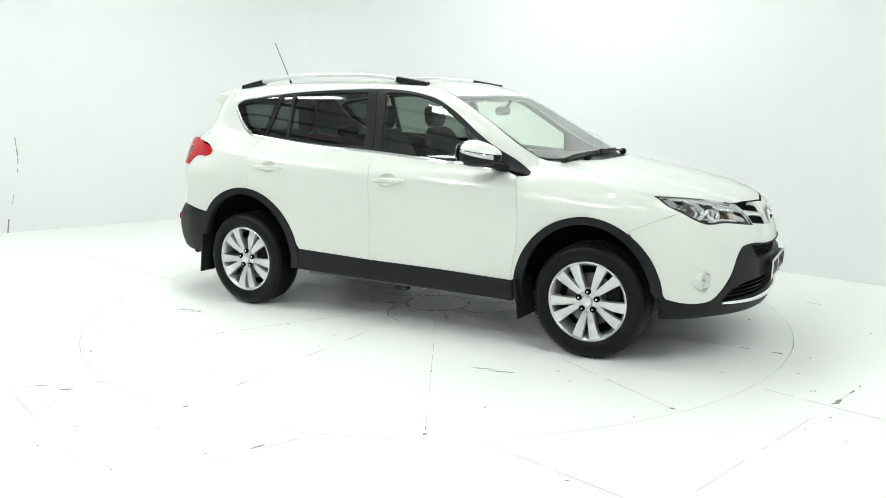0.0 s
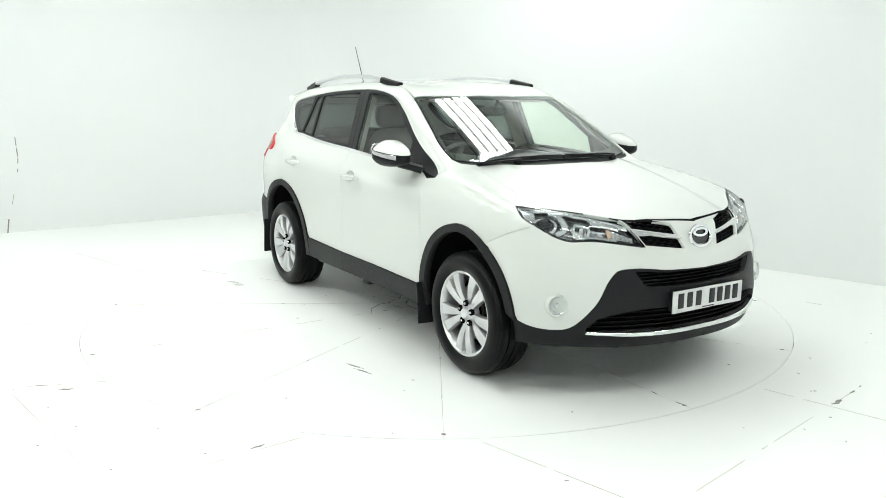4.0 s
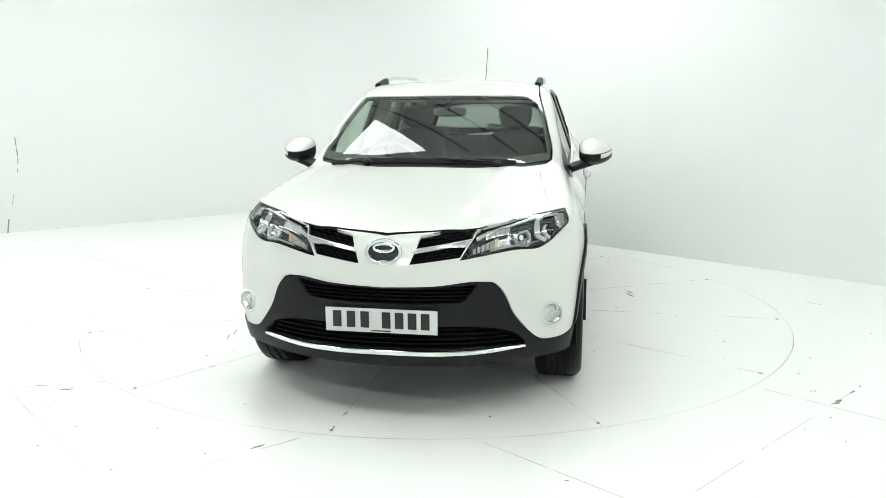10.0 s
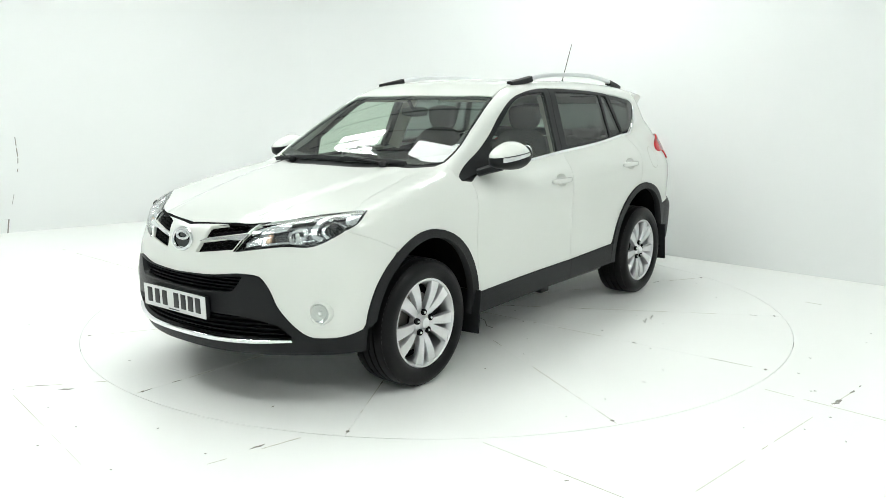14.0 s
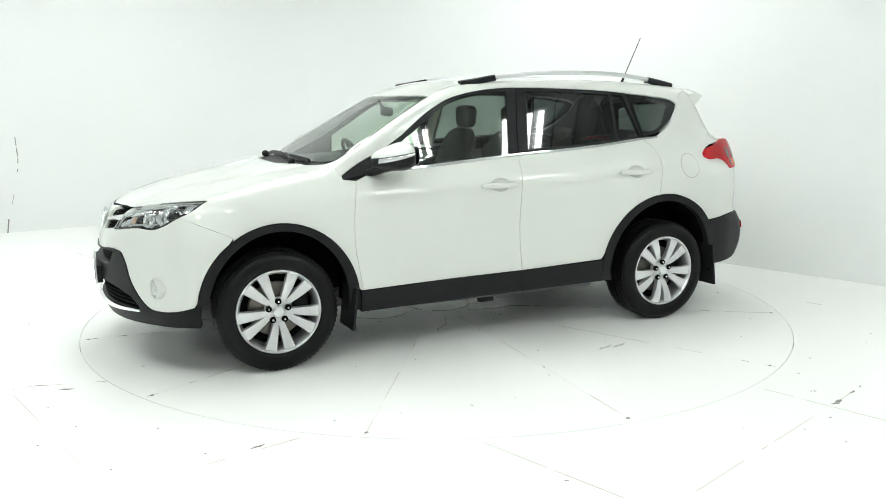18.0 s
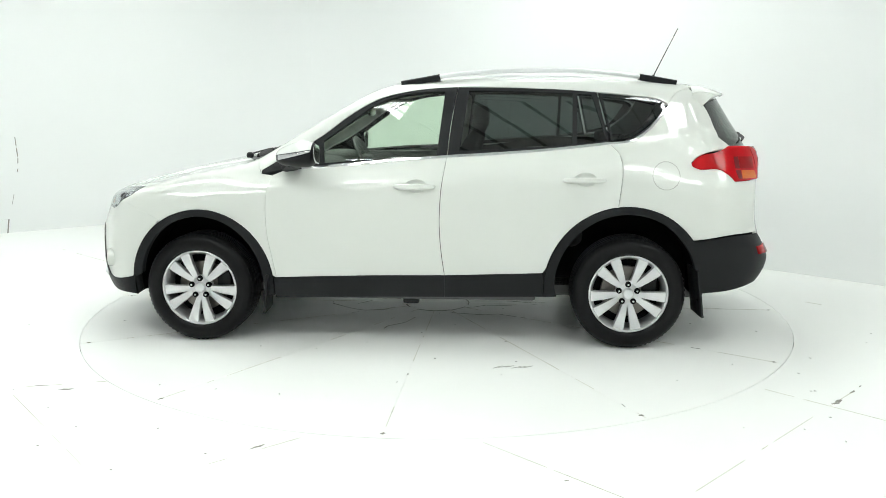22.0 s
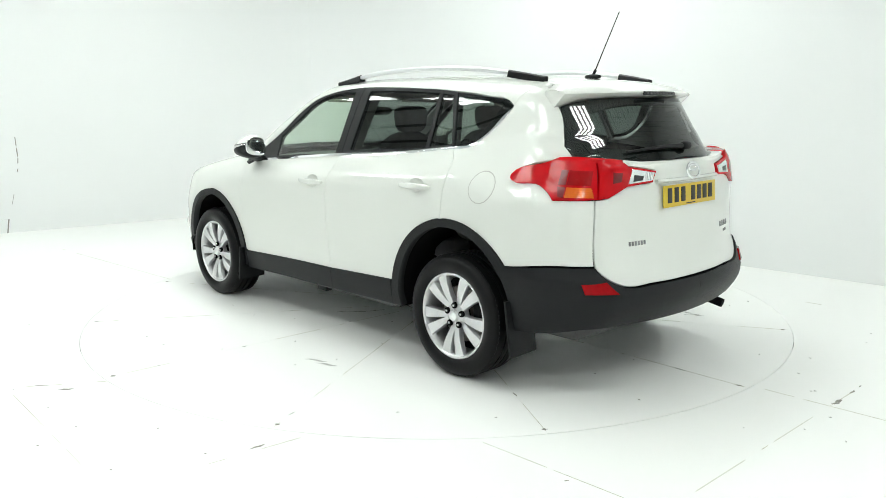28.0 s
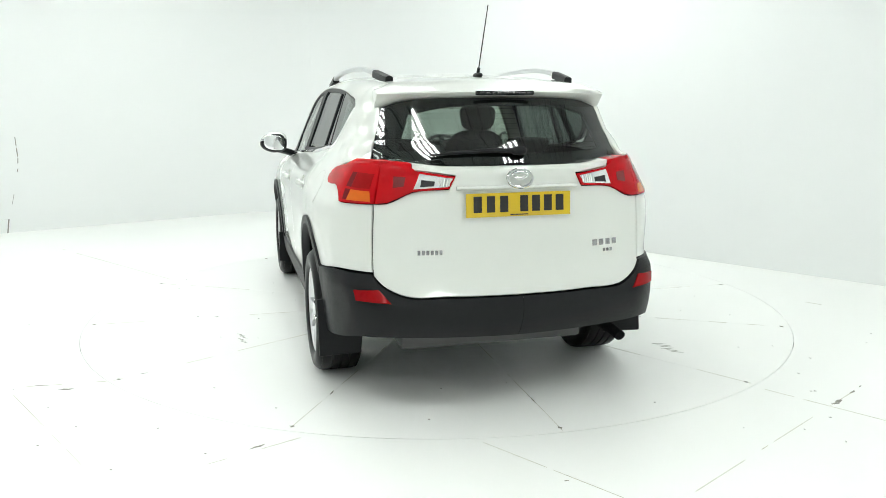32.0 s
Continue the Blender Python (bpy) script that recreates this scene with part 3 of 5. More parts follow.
def build_shell(car):
    """The painted panels, black sheets that put shade behind their gaps, and the mouldings."""
    two = (car, car)
    y_out, slant = (0, 1, 0), (.05, .75, .65)
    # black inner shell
    # unseen black sheets inside the panels: their colour stands for shade in the gaps
    pair("inner_side", side((1.85, .80), (1.75, .45), *arch(*F_ARCH, .47, .49, 170, 10), (.8, .34), (-.8, .36), *arch(*R_ARCH, .5, .515, 170, 15), (-1.95, .66), (-1.9, 1.1), (-1.3, 1.215), (-.3, 1.14), (.85, 1.03), (1.5, .95)), y_out, DARK, two, "black backing sheet that shades the side panel gaps", off=-.042, depth=0, step=.08)
    panel("inner_front", [(2.12, -.002, .34), (2.1, -.002, .86), (2.03, .30, .87), (1.85, .62, .90), (1.72, .80, .80), (1.73, .80, .40), (2.0, .55, .34)], (.8, .6, 0), DARK, car, "black backing sheet that shades the front panel gaps", both=True, off=-.05, depth=0, step=.07)
    panel("inner_tail", [(-2.2, -.002, .42), (-2.13, -.002, 1.17), (-2.03, .62, 1.17), (-1.88, .78, 1.0), (-1.88, .82, .45)], (-.8, .6, 0), DARK, car, "black backing sheet that shades the tail panel gaps", both=True, off=-.03, depth=0, step=.08)
    # bonnet
    lead = [(2.110, -.002, .898), (2.070, .237, .908), (1.998, .428, .925), (1.835, .618, .958), (1.720, .755, .975)]
    wing_line = [(1.634, .722, .999), (1.429, .684, 1.048), (1.089, .652, 1.114), (.985, .672, 1.132)]
    rear_edge = [(1.085, .49, 1.12), (1.175, .315, 1.12), (1.205, -.002, 1.12)]
    panel("bonnet", lead + wing_line + rear_edge, (.15, 0, 1), PAINT, car, "pearl white bonnet", both=True, depth=.018)
    panel("cowl", rear_edge[::-1] + [(.985, .672, 1.132), (.93, .70, 1.15), (1.00, .5, 1.15), (1.05, .3, 1.15), (1.06, -.002, 1.16)], (.3, 0, 1), BLACK, car, "black plastic cowl below the windscreen", both=True, off=-.012, depth=.03)
    # front wing
    cut = [(1.825, .808, .887), (1.70, .87, .838), (1.562, .9, .775)]
    base = [(.923, .850, 1.056), (.950, .80, 1.105), (.935, .702, 1.152)]
    pair("front_wing", base[::-1][:1] + wing_line[::-1] + [lead[-1], (1.668, .802, .977), (1.762, .822, .934)] + cut
         + [(x, .9, z) for x, z in arch(*F_ARCH, .455, .48, 124, 8)] + [(x, .9, z) for x, z in FENDER_GAP[::-1]] + base[:2], (.25, .8, .5), PAINT, two, "pearl white front wing", inset=.0009)
    # doors, with oval hollows for the fingers behind the handles
    def grip(x, z):
        return side(*[(x - .008 + .060 * math.cos(radians(20 * i)), z + .002 + .035 * math.sin(radians(20 * i))) for i in range(18)])
    sill = [(.844, .412), (.213, .435), (-.211, .441), (-.826, .464)]
    fd = pair("front_door", side(*FENDER_GAP, (.213, .435), *PILLAR_GAP[::-1], *BELT[1:4][::-1]), y_out, PAINT, two, "pearl white front door", inset=.0024, holes=[grip(-.0365, .990)])
    rd = pair("rear_door", side(*PILLAR_GAP, (-.81, .463), *arch(*R_ARCH, .49, .505, 165, 99), *REAR_GAP[::-1], *BELT[5:7][::-1]), y_out, PAINT, two, "pearl white rear door", inset=.0024, holes=[grip(-1.046, 1.034)])
    # rear quarter with the roof pillar
    lamp_edge = [(-1.960, .658, 1.228), (-1.93, .698, 1.216), (-1.84, .742, 1.203), (-1.71, .792, 1.158), (-1.680, .813, 1.131), (-1.686, .818, 1.111), (-1.857, .802, 1.088), (-1.905, .805, 1.057), (-1.94, .803, 1.021), (-2.091, .677, 1.022)]
    pair("rear_quarter", [(REAR_GAP[0][0], .775, REAR_GAP[0][1])] + [(x, .775 - .42 * (z - 1.25), z) for x, z in BELT[8:]] + [(-1.557, .661, 1.471), (-1.60, .62, 1.535), (-1.70, .56, 1.575), (-1.75, .60, 1.50), (-1.790, .583, 1.462)] + lamp_edge + [(-2.10, .684, .9), (-2.118, .688, .78), (-2.120, .690, .705), (-1.92, .84, .700), (-1.72, .88, .675)]
         + [(x, .9, z) for x, z in arch(*R_ARCH, .49, .505, 37, 97)] + [(x, .87, z) for x, z in REAR_GAP[1:][::-1]], (-.5, .82, .12), PAINT, two, "pearl white rear quarter panel")
    # roof side rail with the windscreen pillar
    pair("roof_side", HEADER3 + [(-1.60, .62, 1.535), (-1.70, .56, 1.575), (-1.70, .53, 1.585), (-1.2, .553, 1.615), (-.6, .565, 1.625), (.07, .575, 1.60), (.312, .60, 1.508), (.6, .66, 1.36), (.86, .705, 1.196)] + base[::-1], slant, PAINT, two, "pearl white roof side and windscreen pillar", step=.03)
    panel("roof", [(.355, -.002, 1.54), (.345, .3, 1.53), (.308, .585, 1.510), (.07, .57, 1.60), (-.6, .56, 1.625), (-1.2, .548, 1.615), (-1.72, .52, 1.57), (-1.78, -.002, 1.59)], (0, 0, 1), PAINT, car, "pearl white roof", both=True, depth=.015)
    # glass with black surrounds
    wf = [pair("window_frame", side(*BELT[:1], *HEADER[:9], (-.243, 1.35), (-.224, 1.166), *BELT[1:4][::-1]), y_out, SATIN_BLACK, fd, "black window surround and mirror sail", off=-.002, depth=.03,
               holes=[side((.535, 1.122), (.545, 1.252), (.373, 1.370), (.201, 1.482), (.05, 1.532), (-.09, 1.550), (-.205, 1.552), (-.158, 1.160), (.2, 1.148))]),
          pair("window_frame", side((-.228, 1.168), (-.247, 1.35), (-.285, 1.579), *HEADER[9:11], (-1.130, 1.545), (-1.203, 1.247), *BELT[5:7][::-1]), y_out, SATIN_BLACK, rd, "black window surround", off=-.002, depth=.03,
               holes=[side((-.302, 1.198), (-.352, 1.557), (-.66, 1.553), (-.985, 1.538), (-.980, 1.236), (-.6, 1.212)), side((-1.014, 1.536), (-1.098, 1.530), (-1.186, 1.262), (-1.010, 1.242))])]
    pair("window_pane", side((.53, 1.118), (.54, 1.257), (.373, 1.376), (.201, 1.488), (.05, 1.538), (-.09, 1.556), (-.212, 1.557), (-.163, 1.155), (.2, 1.142)), y_out, GLASS_CLEAR, fd, "lightly tinted side window", off=-.009, depth=.003, inset=0)
    pair("window_pane", side((-.297, 1.193), (-.347, 1.562), (-.66, 1.558), (-.990, 1.543), (-.985, 1.231), (-.6, 1.207)), y_out, GLASS_DARK, rd, "dark tinted rear side window", off=-.009, depth=.003, inset=0)
    pair("window_pane", side((-1.009, 1.541), (-1.101, 1.535), (-1.192, 1.257), (-1.005, 1.237)), y_out, GLASS_DARK, rd, "small dark tinted rear window", off=-.009, depth=.003, inset=0)
    q = side((-1.139, 1.541), (-1.350, 1.519), (-1.525, 1.485), (-1.547, 1.470), (-1.540, 1.455), (-1.420, 1.328), (-1.330, 1.276), (-1.214, 1.254))
    pair("quarter_window", q, y_out, GLASS_DARK, two, "dark tinted quarter window", off=-.004, depth=.003)
    pair("quarter_window_border", q, y_out, SATIN_BLACK, two, "black border of the quarter window", off=-.007, depth=.02, holes=[side((-1.165, 1.517), (-1.345, 1.498), (-1.48, 1.470), (-1.385, 1.335), (-1.312, 1.295), (-1.225, 1.278))])
    belt_up = [(x, z + .008) for x, z in BELT]
    belt_low = [(x, z - .007) for x, z in BELT]
    pair("belt_moulding", side(*belt_low[1:8], *belt_up[1:8][::-1]), y_out, CHROME, two, "thin chrome strip below the windows", off=.004, depth=.01, inset=0, step=.05)
    pair("belt_moulding", [(x, .775 - .42 * (z - 1.25), z) for x, z in [(-1.195, 1.248)] + BELT[8:] + [(-1.563, 1.461), (-1.437, 1.316), (-1.339, 1.2535), (-1.195, 1.236)]], (-.1, 1, .1), CHROME, two, "thin chrome strip round the quarter window", off=.004, depth=.01, inset=0)
    screen = [(.345, -.002, 1.54), (.335, .3, 1.53), (.302, .588, 1.510), (.6, .648, 1.36), (.858, .695, 1.196), (.93, .688, 1.155), (1.01, .5, 1.155), (1.06, .3, 1.155), (1.075, -.002, 1.155)]
    panel("windscreen", screen, (.45, 0, .9), GLASS_SCREEN, car, "lightly tinted windscreen", both=True, off=-.003, depth=.004, inset=.003)
    panel("windscreen_border", screen, (.45, 0, .9), SATIN_BLACK, car, "black border of the windscreen", both=True, off=-.008, depth=.012, inset=.003,
          holes=[[(.378, .002, 1.52), (.36, .3, 1.51), (.335, .568, 1.49), (.6, .626, 1.355), (.86, .672, 1.19), (.945, .45, 1.19), (.985, .25, 1.19), (.995, .002, 1.19)]])
    # tail
    glass = [(-1.98, -.002, 1.511), (-1.972, .115, 1.509), (-1.835, .506, 1.485), (-1.795, .570, 1.465), (-1.803, .578, 1.445), (-1.965, .648, 1.234), (-2.0, .630, 1.229), (-2.13, .358, 1.213), (-2.183, -.002, 1.206)]
    panel("rear_window", glass, (-1, 0, .3), GLASS_REAR, car, "dark tinted rear window", both=True, off=-.002, depth=.004)
    panel("rear_window_border", glass, (-1, 0, .3), SATIN_BLACK, car, "black border of the rear window", both=True, off=-.007, depth=.015,
          holes=[[(-1.98, .002, 1.475), (-1.93, .33, 1.46), (-1.86, .46, 1.43), (-1.96, .53, 1.26), (-2.10, .3, 1.25), (-2.15, .002, 1.245)]])
    gate = [(-2.183, -.002, 1.187), (-2.156, .28, 1.189), (-2.13, .45, 1.194), (-2.136, .484, 1.181), (-2.179, .300, 1.152), (-2.18, .332, 1.089), (-2.147, .502, 1.076), (-2.118, .617, 1.025), (-2.095, .672, 1.022), (-2.10, .679, .9), (-2.118, .683, .78), (-2.124, .683, .69), (-2.174, .654, .654), (-2.22, .573, .608), (-2.272, .344, .597), (-2.296, -.002, .594)]
    # the ledge below the rear window: white in the middle, the lamps' tops beside it
    def ledge(y0, y1, n=24):
        """A level strip from the tail's upper edge to just behind the rear window."""
        ys = np.linspace(y0, y1, n + 1)
        z = 1.1925 + .027 * np.clip((np.abs(ys) - .35) / .25, 0, 1)
        ahead = np.array((1., 0., 0.))
        back, _ = cast(np.stack([ys * 0 - 3, ys, z - .010], 1), ahead, 4)
        fore, _ = cast(np.stack([ys * 0 - 3, ys, z + .010], 1), ahead, 4)
        verts, faces = [], []
        for i in range(n + 1):
            verts += [(back[i][0] + .008, ys[i], z[i] - .040), (back[i][0] + .001, ys[i], z[i] - .003), (back[i][0] + .006, ys[i], z[i]), (fore[i][0] + .02, ys[i], z[i] + .001)]
        for i in range(n):
            for j in range(3):
                faces.append((4 * i + j, 4 * i + j + 1, 4 * i + j + 5, 4 * i + j + 4))
        return verts, faces
    v, f = ledge(-.494, .494, 40)
    mesh_object("tailgate_ledge", v, f, PAINT, car, "pearl white ledge below the rear window")
    for k in (1, -1):
        v, f = ledge(.497 * k, .690 * k, 16)
        mesh_object("lamp_top", v, f, RED, car, "glossy red top of the tail lamp")
    tg = panel("tailgate", gate, (-1, .2, .05), PAINT, car, "pearl white tailgate", both=True)
    panel("rear_bumper", [(-2.29, -.002, .589), (-2.272, .344, .592), (-2.22, .575, .603), (-2.174, .658, .650), (-2.126, .688, .686), (-2.118, .692, .699), (-1.92, .842, .695), (-1.72, .882, .670)]
          + [(x, .9, z) for x, z in arch(*R_ARCH, .43, .46, 40, 3, 8)] + [(-1.76, .86, .345), (-1.95, .82, .365), (-2.13, .746, .395), (-2.2, .55, .39), (-2.26, .34, .387), (-2.27, -.002, .381)], (-.6, .8, .05), BLACK, car, "black plastic rear bumper", both=True, off=.010, depth=.05)
    # front bumper
    nose_top = [(2.126, -.002, .884), (2.082, .237, .894), (2.014, .424, .911)]
    # a black strip fills the bonnet's gap and stands for its shade
    panel("bonnet_gap_shade", [(2.135, -.002, .876), (2.09, .237, .886), (2.02, .424, .903), (1.99, .428, .928), (2.06, .237, .912), (2.10, -.002, .902)], (.7, 0, .7), DARK, car, "black strip for the shaded gap at the bonnet's front edge", both=True, off=-.003, depth=0, inset=0)
    lamp_low = [(2.136, .344, .780), (2.09, .455, .798), (2.02, .585, .816), (1.948, .698, .818), (1.90, .745, .842)]
    low_edge = [(1.775, .878, .405), (1.85, .84, .388), (1.95, .76, .381), (2.0, .705, .390), (2.015, .685, .405), (2.045, .64, .455), (2.075, .592, .520), (2.10, .535, .640), (2.113, .502, .676), (2.135, .45, .684), (2.197, .238, .668), (2.217, -.002, .660)]
    upper = [(2.118, .162, .880), (2.015, .410, .908), (2.075, .393, .873), (2.152, .145, .832)]
    lower = [(2.163, .137, .812), (2.095, .376, .851), (2.13, .345, .793), (2.186, .118, .763)]
    bumper = panel("front_bumper", nose_top + lamp_low + cut + [(x, .9, z) for x, z in arch(*F_ARCH, .455, .48, 127, 172, 10)] + low_edge, (.75, .65, .05), PAINT, car, "pearl white front bumper", both=True, holes=[upper, lower], inset=.0009)
    bottom = [(x, .9, z) for x, z in arch(*F_ARCH, .43, .45, 172, 187, 4)] + [(1.75, .86, .285), (1.80, .85, .290), (1.947, .742, .292), (2.049, .568, .286), (2.139, .348, .282), (2.17, .15, .283), (2.184, -.002, .284)]
    open_up = [(2.217, .002, .654), (2.197, .238, .660), (2.14, .425, .672), (2.167, .381, .606), (2.176, .355, .593), (2.22, .15, .586), (2.223, .002, .585)]
    open_low = [(2.226, .002, .485), (2.19, .25, .484), (2.12, .48, .470), (2.08, .587, .442), (2.04, .638, .392), (2.036, .640, .372), (2.143, .426, .366), (2.214, .002, .370)]
    panel("lower_grille_frame", low_edge[::-1] + bottom, (.75, .62, .05), BLACK, car, "black plastic lower bumper around the grille openings", both=True, off=.006, depth=.06, holes=[open_up, open_low], corner=24, step=.03)
    for name, hole in (("upper_mesh", upper), ("lower_mesh", lower)):
        pair(name, hole, (.9, .4, .05), DARK, two, "black honeycomb grille insert", off=-.03, depth=0, inset=-.012)
    panel("lower_intake", open_up, (.9, .4, 0), DARK, car, "dark air intake", both=True, off=-.055, depth=0, inset=-.02)
    panel("lower_intake", open_low, (.9, .4, 0), DARK, car, "dark air intake", both=True, off=-.055, depth=0, inset=-.02)
    panel("bumper_trim", [(2.215, -.002, .366), (2.143, .42, .363), (2.04, .640, .373), (2.035, .645, .363), (2.143, .43, .347), (2.21, -.002, .346)], (.8, .6, .05), CHROME, car, "chrome strip across the lower bumper", both=True, off=.016, depth=.02, inset=0)
    pair("grille_bar", [(2.152, .15, .8275), (2.115, .28, .849), (2.065, .398, .8705), (2.075, .395, .859), (2.13, .27, .838), (2.165, .125, .816)], (.85, .5, .05), LAMP_BRIGHT, two, "chrome grille bar", off=.004, depth=.016, inset=0, corner=60, step=.02)
    # wheel arch and sill mouldings
    a_out, a_in = arch(*F_ARCH, .455, .48, 4, 174), arch(*F_ARCH, .395, .436, 2, 178)
    pair("arch_moulding", side((.852, .30), *a_out, (1.752, .40), *a_in[::-1][1:], (.925, .30)), y_out, BLACK, two, "black plastic wheel arch moulding", off=.012, depth=.045, step=.03)
    a_out, a_in = arch(*R_ARCH, .49, .505, 172, 36), arch(*R_ARCH, .428, .458, 176, 33)
    pair("arch_moulding", side((-.815, .315), *a_out, *a_in[::-1], (-.90, .315)), y_out, BLACK, two, "black plastic wheel arch moulding", off=.012, depth=.045, step=.03)
    pair("sill_moulding", side((.849, .412), (.213, .435), (-.2135, .441), (-.2135, .305), (.25, .298), (.849, .285)), y_out, BLACK, fd, "black plastic sill moulding", off=.012, depth=.05)
    pair("sill_moulding", side((-.2135, .441), (-.815, .463), (-.818, .315), (-.2135, .305)), y_out, BLACK, rd, "black plastic sill moulding", off=.012, depth=.05)
    # fuel flap on the left
    panel("fuel_flap", [(-1.526 + .08 * math.cos(radians(20 * i)), .88, 1.058 + .08 * math.sin(radians(20 * i))) for i in range(18)], y_out, PAINT, car, "round pearl white fuel flap", off=.0015, depth=.012)
    # the gap's shade is a slightly wider grey disc under the flap
    panel("fuel_flap_gap", [(-1.526 + .0835 * math.cos(radians(20 * i)), .88, 1.058 + .0835 * math.sin(radians(20 * i))) for i in range(18)], y_out, GAP_SHADE, car, "grey ring painted as the shaded gap round the fuel flap", off=.0006, depth=.004, inset=0)
    return fd, rd, tg, bumper


def build_lamps(car, tg):
    two = (car, car)
    head = [(1.672, .800, .976), (1.722, .757, .973), (1.837, .620, .956), (1.918, .516, .939), (2.008, .421, .917), (2.134, .347, .784), (2.088, .457, .802), (2.02, .587, .820), (1.948, .698, .822), (1.903, .745, .846), (1.833, .803, .889), (1.764, .822, .932)]
    way = (.7, .65, .3)
    lens = pair("headlamp", head, way, LENS, two, "clear headlamp with chrome reflectors", off=.002, depth=.004, step=.03)
    pair("bucket", head, way, LAMP_DARK, lens, "dark grey headlamp bucket", off=-.04, depth=0, inset=-.004)
    pair("rim", head, way, GLOSS_BLACK, lens, "dark headlamp edge", off=-.001, depth=.006, inset=.0, holes=[[(1.684, .797, .971), (1.724, .762, .969), (1.837, .626, .951), (1.918, .523, .934), (2.003, .430, .912), (2.124, .357, .791), (2.084, .463, .808), (2.016, .588, .826), (1.947, .695, .828), (1.905, .741, .851), (1.836, .798, .893), (1.768, .818, .933)]])
    d = Vector(way).normalized()
    u = d.cross(Vector((0, 0, 1))).normalized()
    v = u.cross(d)

    def loop(c, r, n=16):
        return [tuple(Vector(c) + (u * math.cos(2 * math.pi * i / n) + v * math.sin(2 * math.pi * i / n)) * r) for i in range(n)]
    def strip(run, w0, w1):
        """An outline along a run of points, tapering in height."""
        n = len(run) - 1
        half = [(w0 + (w1 - w0) * i / n) / 2 for i in range(n + 1)]
        return [tuple(Vector(p) + v * h) for p, h in zip(run, half)] + [tuple(Vector(p) - v * h) for p, h in reversed(list(zip(run, half)))]
    def ribbon(run, w0, w1):
        """An outline round a run of points, square to its way as the lamp is seen from ahead."""
        run = [Vector(p) for p in run]
        n = len(run) - 1
        a, b = [], []
        for i, p in enumerate(run):
            t = run[min(i + 1, n)] - run[max(i - 1, 0)]
            q = (u * -t.dot(v) + v * t.dot(u)).normalized() * ((w0 + (w1 - w0) * i / n) / 2)
            a.append(tuple(p + q))
            b.append(tuple(p - q))
        return a + b[::-1]
    pair("reflector_sweep", ribbon([(1.815, .690, .935), (1.850, .676, .915), (1.878, .676, .890), (1.893, .690, .862), (1.880, .722, .846)], .030, .022), way, LAMP_BRIGHT, lens, "bright reflector that sweeps between the lamps", off=-.006, depth=.02, inset=0, step=.015, corner=80)
    pair("tip_reflector", [(1.695, .792, .964), (1.745, .750, .957), (1.79, .765, .935), (1.80, .800, .912), (1.768, .812, .932)], way, LAMP_SILVER, lens, "chrome reflector at the lamp's tip", off=-.014, depth=.02, step=.02)
    ring1, ring2 = (1.846, .748, .895), (1.962, .616, .866)
    for c, r in ((ring1, .056), (ring2, .050)):
        pair("lamp_ring", loop(c, r), way, LAMP_BRIGHT, lens, "chrome lamp ring", off=-.010, depth=.03, step=.018, inset=0, holes=[loop(c, r * .76)])
        pair("lamp_bowl", loop(c, r * .80), way, REFLECTOR if c is ring2 else NUT, lens, "lamp bowl", off=-.028, depth=0, step=.018, inset=0)
    for ob, flip in zip(lens, (1, -1)):
        for c, r, mat, name in ((ring1, .035, GLOSS_BLACK, "projector"), (ring2, .013, PLATE_WHITE, "bulb")):
            P, _ = cast(np.array([tuple(Vector(c) + d)]), -np.array(tuple(d)), 3)
            p = Vector(P[0]) - d * .024
            bm = bmesh.new()
            blob(bm, (p.x, p.y * flip, p.z), (r * .8, r * .8, r), 2.0, 20, 12)
            part(name, bm, mat, ob, "domed projector lens" if name == "projector" else "round bulb cover")
    pair("light_blade", strip([(1.742, .768, .956), (1.80, .69, .947), (1.88, .61, .926), (1.97, .515, .898), (2.062, .412, .868)], .008, .017), way, LAMP_BRIGHT, lens, "chrome blade above the lamps", off=-.007, depth=.014, inset=0, step=.02, corner=60)
    pair("light_blade", strip([(1.905, .690, .846), (1.96, .64, .836), (2.02, .565, .831), (2.075, .475, .818)], .004, .010), way, LAMP_BRIGHT, lens, "chrome blade below the lamps", off=-.008, depth=.014, inset=0, step=.02, corner=60)
    for i in range(6):
        y = .500 - .019 * i
        q = (.016 - .0008 * i) / 2
        row = [(2.0, y + q, .868 - .008 * i), (2.0, y - q, .865 - .008 * i), (2.0, y - q, .828 - .005 * i), (2.0, y + q, .831 - .005 * i)]
        P, _ = cast(np.array([(3.0, b, c) for a, b, c in row]), np.array((-1., 0., 0.)), 4)
        pair("running_light", [tuple(p) for p in P], way, AMBER_CLEAR if i < 1 else LAMP_BRIGHT, lens, "running light cell", off=-.010, depth=.015, inset=0, step=.02)
    for i in range(5):
        y = .545 - .021 * i
        row = [(2.0, y + .009, .924 - .003 * i), (2.0, y - .009, .922 - .003 * i), (2.0, y - .009, .902 - .004 * i), (2.0, y + .009, .905 - .004 * i)]
        P, _ = cast(np.array([(3.0, b, c) for a, b, c in row]), np.array((-1., 0., 0.)), 4)
        pair("indicator_cell", [tuple(p) for p in P], way, LAMP_BRIGHT, lens, "ribbed indicator cell", off=-.013, depth=.015, inset=0, step=.02)
    # front fog lamps in their recesses
    for flip in (1, -1):
        c = Vector((1.964, .757 * flip, .507))
        d = Vector((1, .36 * flip, .03)).normalized()
        m = Matrix.Translation(c) @ d.to_track_quat("Z", "Y").to_matrix().to_4x4()
        bm = bmesh.new()
